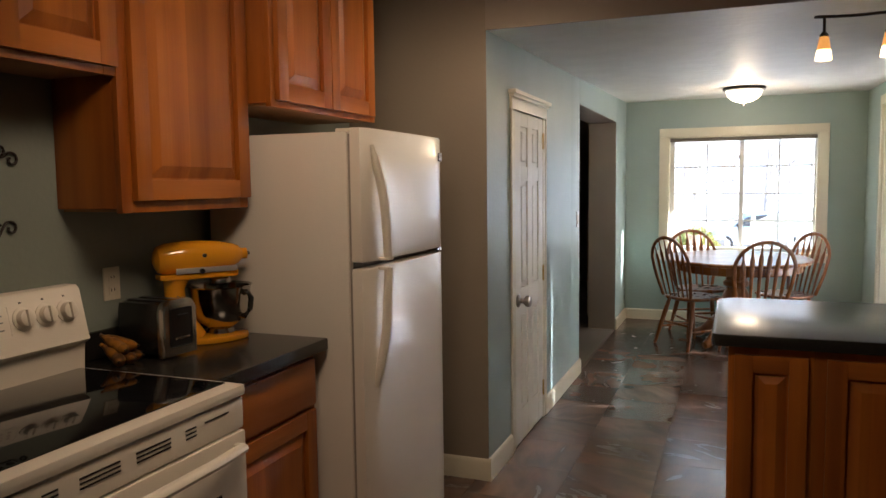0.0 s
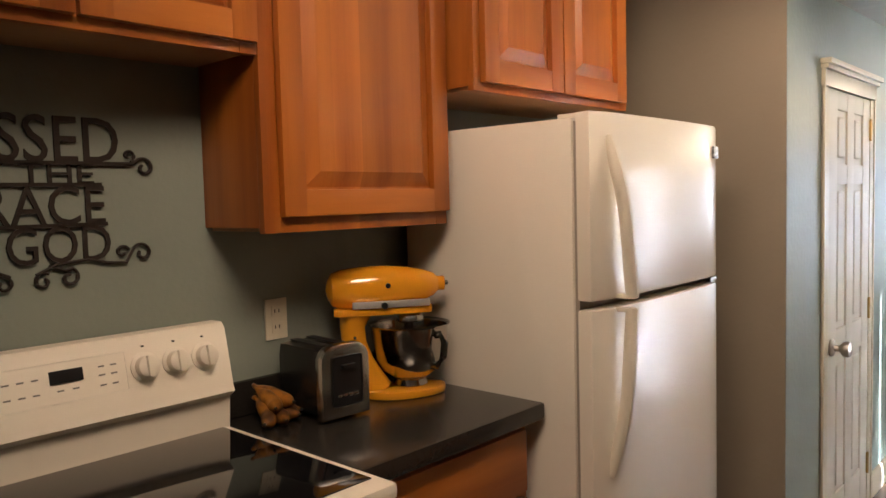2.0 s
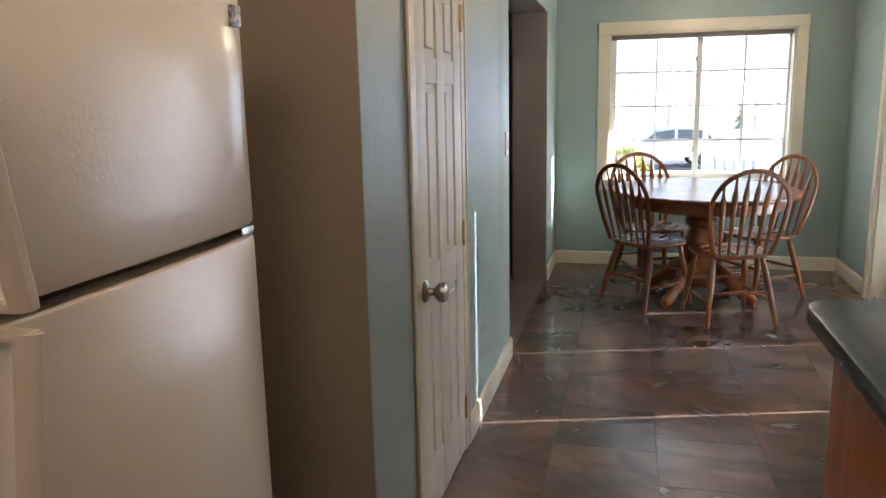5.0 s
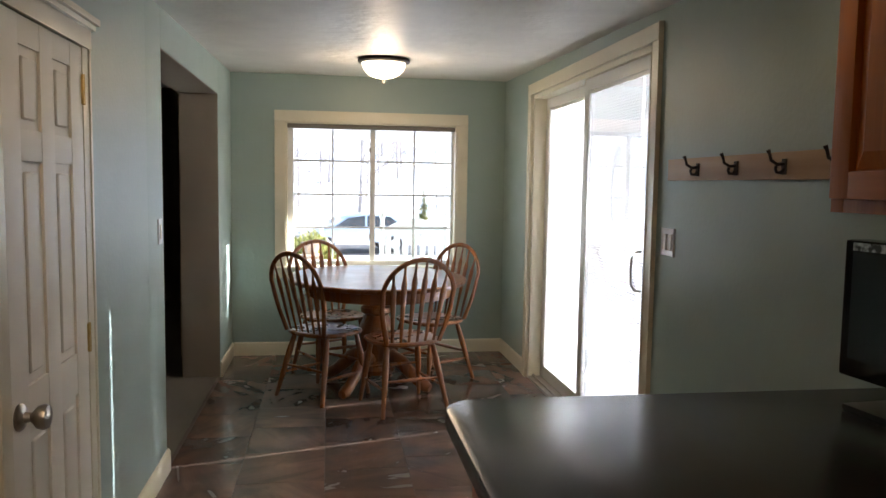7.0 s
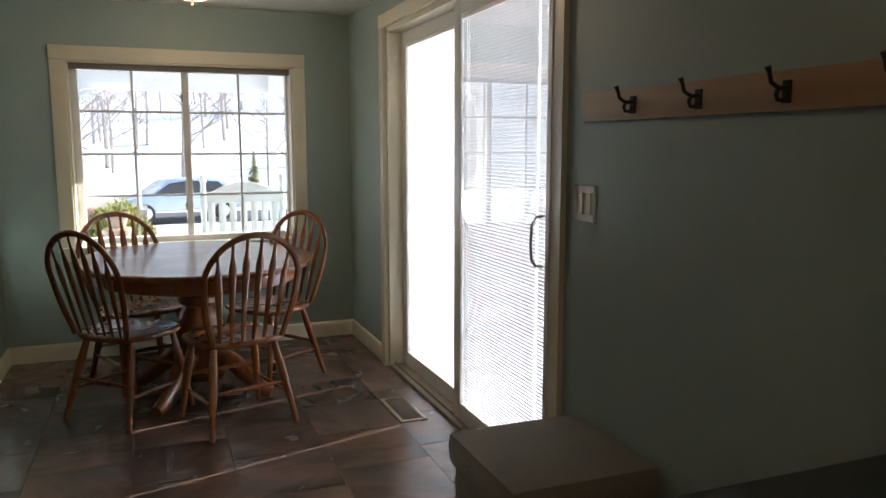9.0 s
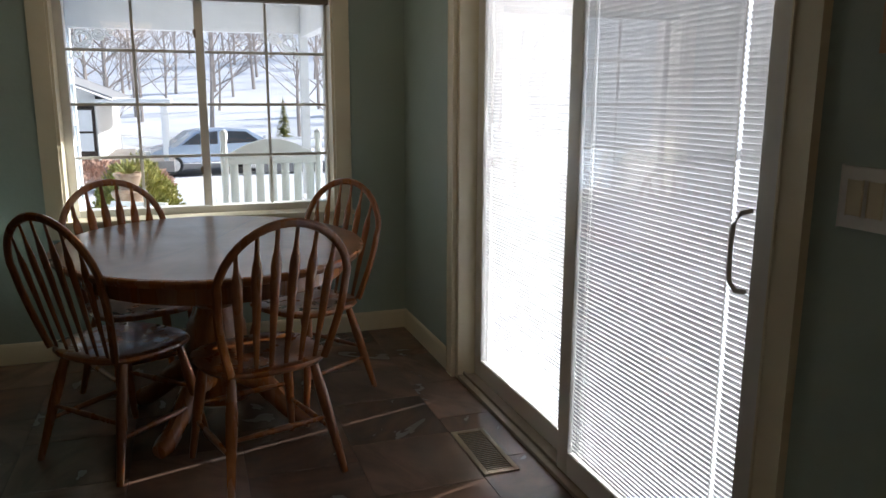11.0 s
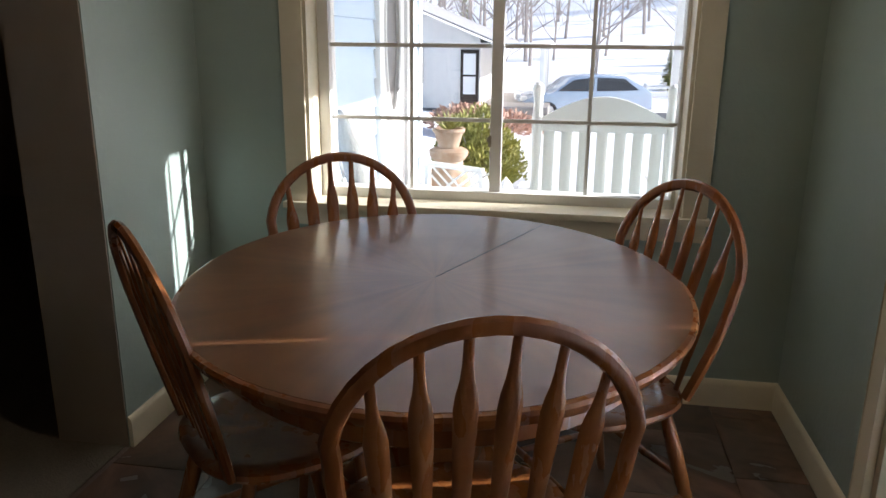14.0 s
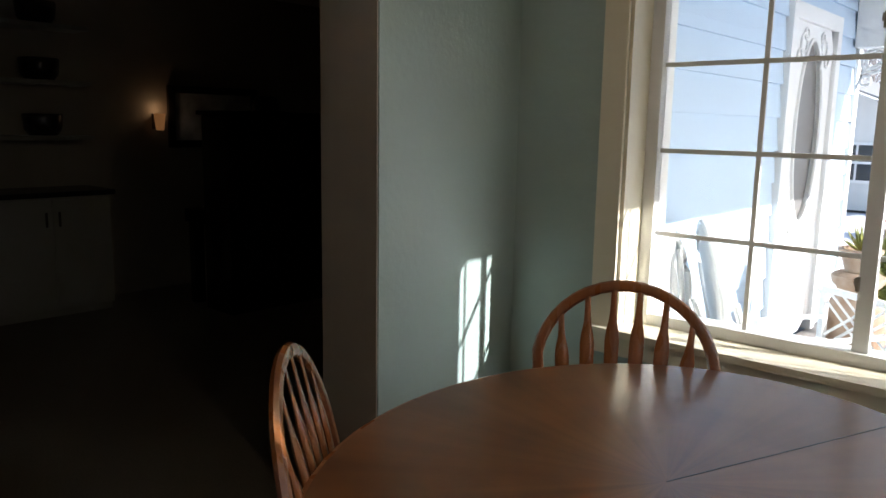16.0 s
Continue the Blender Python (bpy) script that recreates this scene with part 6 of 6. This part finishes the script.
snow_heap(-0.36, 12.55, 0.22, 0.34, 9.0)


def bush(name, x, y, z, r, h, n, material, label, seed, thin=1.0):
    """A shrub: short stems and many small sprays in an uneven dome."""
    b = thing(name, x, y, z, label, "shrub")
    g = random.Random(seed)
    stems = bmesh.new()
    for i in range(14):
        a = g.uniform(0, 6.28)
        rr = r * g.uniform(0.3, 0.9)
        sweep(stems, [(0, 0, 0), (rr * 0.4 * math.cos(a), rr * 0.4 * math.sin(a), h * 0.45), (rr * math.cos(a), rr * math.sin(a), h * g.uniform(0.6, 0.95))], [0.018, 0.012, 0.004], 5)
    part("stems", stems, BARK, b)
    lv = bmesh.new()
    for i in range(n):
        a, u = g.uniform(0, 6.28), g.random() ** 0.45
        ph = math.acos(g.uniform(-0.25, 1))
        bumpy = 1 + 0.22 * noise.noise(Vector((math.cos(a) * 2, math.sin(a) * 2, ph * 2 + seed)))
        c = Vector((r * bumpy * u * math.sin(ph) * math.cos(a), r * bumpy * u * math.sin(ph) * math.sin(a), h * 0.35 + h * 0.6 * bumpy * u * math.cos(ph)))
        d = (c - Vector((0, 0, h * 0.2))).normalized() + Vector((g.uniform(-0.6, 0.6), g.uniform(-0.6, 0.6), g.uniform(-0.3, 0.7)))
        d.normalize()
        s = d.cross(Vector((g.uniform(-1, 1), g.uniform(-1, 1), 0.3))).normalized()
        ln = g.uniform(0.06, 0.12) * thin
        w = ln * 0.22
        q = [lv.verts.new(p) for p in (c, c + d * ln * 0.5 + s * w, c + d * ln, c + d * ln * 0.5 - s * w)]
        lv.faces.new(q)
    tagged(part("foliage", lv, material, b, "", False), kind="stuff")


bush("evergreen_shrub", -0.52, 14.15, -0.42, 0.46, 1.14, 14000, EVERG, "dense yellow-green evergreen shrub in the snow", 3, 0.55)
bush("russet_shrub", -1.95, 24.0, -0.75, 0.9, 0.62, 1500, RUSSET, "bare russet shrub in the snow", 11, 1.5)
bush("russet_shrub", -1.2, 25.0, -1.0, 0.9, 0.62, 1500, RUSSET, "bare russet shrub in the snow", 12, 1.5)

# neighbouring house
nb = thing("house", -6.9, 30.0, -0.75, "pale grey neighbour house with a shingled gable roof", "house")
part("wall", boxes(((-4.5, 0.0, 0), (4.5, 9.0, 2.1))), HOUSEW, nb)
t = bmesh.new()
f = [t.verts.new(p) for p in ((-4.5, 0.0, 2.1), (4.5, 0.0, 2.1), (0, 0.0, 3.85), (-4.5, 9.0, 2.1), (4.5, 9.0, 2.1), (0, 9.0, 3.85))]
for q in ((0, 1, 2), (5, 4, 3), (0, 2, 5, 3), (1, 4, 5, 2), (0, 3, 4, 1)):
    t.faces.new([f[i] for i in q])
part("gable", t, HOUSEW, nb)
for s in (-1, 1):
    t = bmesh.new()
    o = [(s * 5.0, 1.92), (0, 3.90), (0, 4.02), (s * 5.0, 2.04)]
    e = [[t.verts.new((x, y, z)) for x, z in o] for y in (-0.4, 9.4)]
    for i in range(4):
        j = (i + 1) % 4
        t.faces.new((e[0][i], e[0][j], e[1][j], e[1][i]))
    t.faces.new(e[0][::-1])
    t.faces.new(e[1])
    part("roof", t, SHING, nb)
    part("barge_board", sweep(bmesh.new(), [(s * 5.0, -0.42, 1.95), (0, -0.42, 3.93)], 0.09, 4, 0.4), OUTW, nb)
DARKG = mat("dark window glass", (0.03, 0.035, 0.04), 0.08, scale=5)
for x in (-2.2, 2.0):
    w_ = part("window", boxes(((x - 0.45, -0.05, 0.75), (x + 0.45, -0.001, 1.85)), bevel=0.01), OUTW, nb)
    for a in (-0.38, 0.03):
        for zz in (0.83, 1.34):
            part("pane", boxes(((x + a, -0.062, zz), (x + a + 0.35, -0.051, zz + 0.44))), DARKG, w_)
    for s in (-1, 1):
        part("shutter", boxes(((x + s * 0.60 - 0.13, -0.04, 0.75), (x + s * 0.60 + 0.13, -0.002, 1.85)), bevel=0.01), PLAST_D, w_)
hd = part("door", boxes(((3.90, -0.06, 0.10), (4.46, -0.001, 1.78)), bevel=0.01), BRONZE, nb, "dark-framed front door with a pale pane")
part("pane", boxes(((3.99, -0.072, 0.45), (4.37, -0.061, 1.66)), bevel=0.004), OUTW, hd)
part("rail", boxes(((3.99, -0.080, 0.98), (4.37, -0.073, 1.04))), BRONZE, hd)
part("porch_roof", boxes(((4.5, -0.3, 1.85), (6.6, 6.0, 1.98)), bevel=0.02), OUTW, nb)
for y in (-0.1, 2.0, 4.0):
    part("porch_column", boxes(((6.3, y, 0.0), (6.45, y + 0.15, 1.85)), bevel=0.01), OUTW, nb)
part("porch_floor", boxes(((4.5, -0.3, -0.2), (6.6, 6.0, 0.12))), DECK, nb)

# parked car
car = thing("car", 0.75, 32.8, -1.25, "silver blue hatchback parked by the road", "car", rz=14)
PAINT = mat("silver blue car paint", (0.50, 0.57, 0.68), 0.25, 0.3, scale=4, coat=0.6)
prof = [(-2.15, 0.35), (-2.2, 0.62), (-1.9, 0.82), (-1.2, 0.95), (-0.55, 1.40), (0.2, 1.50), (1.2, 1.46), (1.95, 1.05), (2.12, 0.90), (2.15, 0.40)]
bm = extrude_outline(bmesh.new(), prof, 1.70, Matrix(((1, 0, 0, 0), (0, 0, 1, -0.85), (0, 1, 0, 0), (0, 0, 0, 1))), 0.09)
part("body", bm, PAINT, car)
for s in (-1, 1):
    side = [(-1.05, 0.98), (-0.52, 1.34), (0.15, 1.42), (0.15, 0.98)], [(0.24, 0.98), (0.24, 1.42), (1.15, 1.38), (1.65, 1.02)]
    for o in side:
        bm = extrude_outline(bmesh.new(), o if s > 0 else o[::-1], 0.012, Matrix(((1, 0, 0, 0), (0, 0, 1, s * 0.855 - 0.006), (0, 1, 0, 0), (0, 0, 0, 1))))
        part("side_window", bm, DARKG, car)
    for x in (-1.35, 1.35):
        wl = part("wheel", lathe(bmesh.new(), [(0.30, -0.10), (0.32, -0.08), (0.32, 0.08), (0.30, 0.10)], Matrix.Translation((x, s * 0.78, 0.32)) @ Matrix.Rotation(radians(90), 4, "X"), 24), PLAST_D, car)
        part("rim", lathe(bmesh.new(), [(0.20, -0.11), (0.21, 0.11)], Matrix.Translation((x, s * 0.785, 0.32)) @ Matrix.Rotation(radians(90), 4, "X"), 20), STEEL, wl)
    part("headlight", boxes(((-2.20, s * 0.62 - 0.16, 0.66), (-2.02, s * 0.62 + 0.16, 0.80)), bevel=0.03), WHITE_P, car)


def bare_tree(x, y, h, seed):
    """Tapered trunk with forking bare limbs."""
    g = random.Random(seed)
    z = ground_z(x, y) - 0.2
    tr = thing("bare_tree", x, y, z, "leafless winter tree with forking grey limbs", "tree", "trees on the hillside")
    tk = bmesh.new()
    top = Vector((g.uniform(-0.3, 0.3), g.uniform(-0.3, 0.3), h * 0.55))
    sweep(tk, [(0, 0, 0), top * 0.5 + Vector((g.uniform(-0.1, 0.1), 0, 0)), top], [h * 0.014, h * 0.010, h * 0.006], 6)
    part("trunk", tk, BARK, tr)
    lb = bmesh.new()
    def grow(p, d, ln, r, depth):
        q = p + d * ln * 0.5 + Vector((g.uniform(-1, 1), g.uniform(-1, 1), g.uniform(-0.4, 0.8))) * ln * 0.06
        e = p + d * ln
        sweep(lb, [p, q, e], [r, r * 0.8, r * 0.55], 4)
        if depth:
            for _ in range(3 if depth > 1 else 2):
                nd = (d + Vector((g.uniform(-0.8, 0.8), g.uniform(-0.8, 0.8), g.uniform(-0.1, 0.7)))).normalized()
                grow(p.lerp(e, g.uniform(0.55, 1.0)), nd, ln * g.uniform(0.5, 0.75), r * 0.5, depth - 1)
    for k in range(7):
        s = 0.35 + 0.65 * k / 6
        a = g.uniform(0, 6.28)
        grow(top * s, Vector((math.cos(a) * 0.8, math.sin(a) * 0.8, g.uniform(0.4, 1.1))).normalized(), h * g.uniform(0.22, 0.34), h * 0.0042, 3)
    tagged(part("crown", lb, BARK, tr, "", False), kind="stuff")


g = random.Random(21)
for i in range(95):
    y = g.uniform(44, 100)
    x = g.uniform(-0.36, 0.42) * y + 1
    bare_tree(x, y, g.uniform(6.5, 12), 100 + i)
bare_tree(-3.0, 40.0, 6.5, 77)
bare_tree(6.5, 41.0, 8.0, 78)


def conifer(x, y, h, seed):
    g = random.Random(seed)
    c = thing("conifer", x, y, ground_z(x, y) - 0.1, "dark green conifer standing in the snow", "tree", "conifers on the hillside")
    part("trunk", sweep(bmesh.new(), [(0, 0, 0), (0, 0, h * 0.9)], [h * 0.02, h * 0.006], 6), BARK, c)
    lv = bmesh.new()
    for i in range(900):
        s = g.random() ** 0.7
        a = g.uniform(0, 6.28)
        rr = h * 0.24 * (1 - s) * g.uniform(0.5, 1.1) + 0.05
        p = Vector((0, 0, h * (0.1 + 0.88 * s)))
        d = Vector((math.cos(a), math.sin(a), -0.25))
        w = d.cross(Vector((0, 0, 1))).normalized() * rr * 0.14
        e = p + d * rr
        lv.faces.new([lv.verts.new(q) for q in (p, p.lerp(e, 0.6) + w, e, p.lerp(e, 0.6) - w)])
    tagged(part("boughs", lv, EVERG, c, "", False), kind="stuff")


for i, (x, y, h) in enumerate(((5.2, 47, 2.6), (12, 60, 4.5), (-8, 66, 5))):
    conifer(x, y, h, 40 + i)

# far fence
fn = thing("fence", 0, 0, 0, "low white rail fence across the far snow", "fence")
for i in range(16):
    x = -10 + 1.9 * i
    part("post", boxes(((x - 0.06, 38.5, ground_z(x, 38.5) - 0.1), (x + 0.06, 38.62, ground_z(x, 38.5) + 1.0)), bevel=0.01), OUTW, fn)
for z in (0.45, 0.85):
    part("rail", sweep(bmesh.new(), [(x, 38.56, ground_z(x, 38.5) + z) for x in (-10, -5, 0, 5, 10, 18.5)], 0.05, 4), OUTW, fn)

# ---- floor tiles ----
TS = 0.405
bm = bmesh.new()
box(bm, (-TS / 2 + 0.0009, -TS / 2 + 0.0009, -0.0075), (TS / 2 - 0.0009, TS / 2 - 0.0009, 0.0), 0.0008, 1)
tile_mesh = finish("tile", bm, TILE, False)
for i in range(-6, 8):
    for j in range(-1, 26):
        cx, cy = -0.05 + TS * i, 0.9 + TS * j + (i % 3) * TS / 3
        x0, x1 = (KX if cy < YJ else XL), XR
        xa, xb, ya, yb = max(cx - TS / 2, x0), min(cx + TS / 2, x1), cy - TS / 2, min(cy + TS / 2, YW)
        if xb - xa < 0.02 or yb - ya < 0.02:
            continue
        t = new("tile", tile_mesh)
        t.parent = floor
        t.location = ((xa + xb) / 2, (ya + yb) / 2, 0)
        t.scale = ((xb - xa) / TS, (yb - ya) / TS, 1)
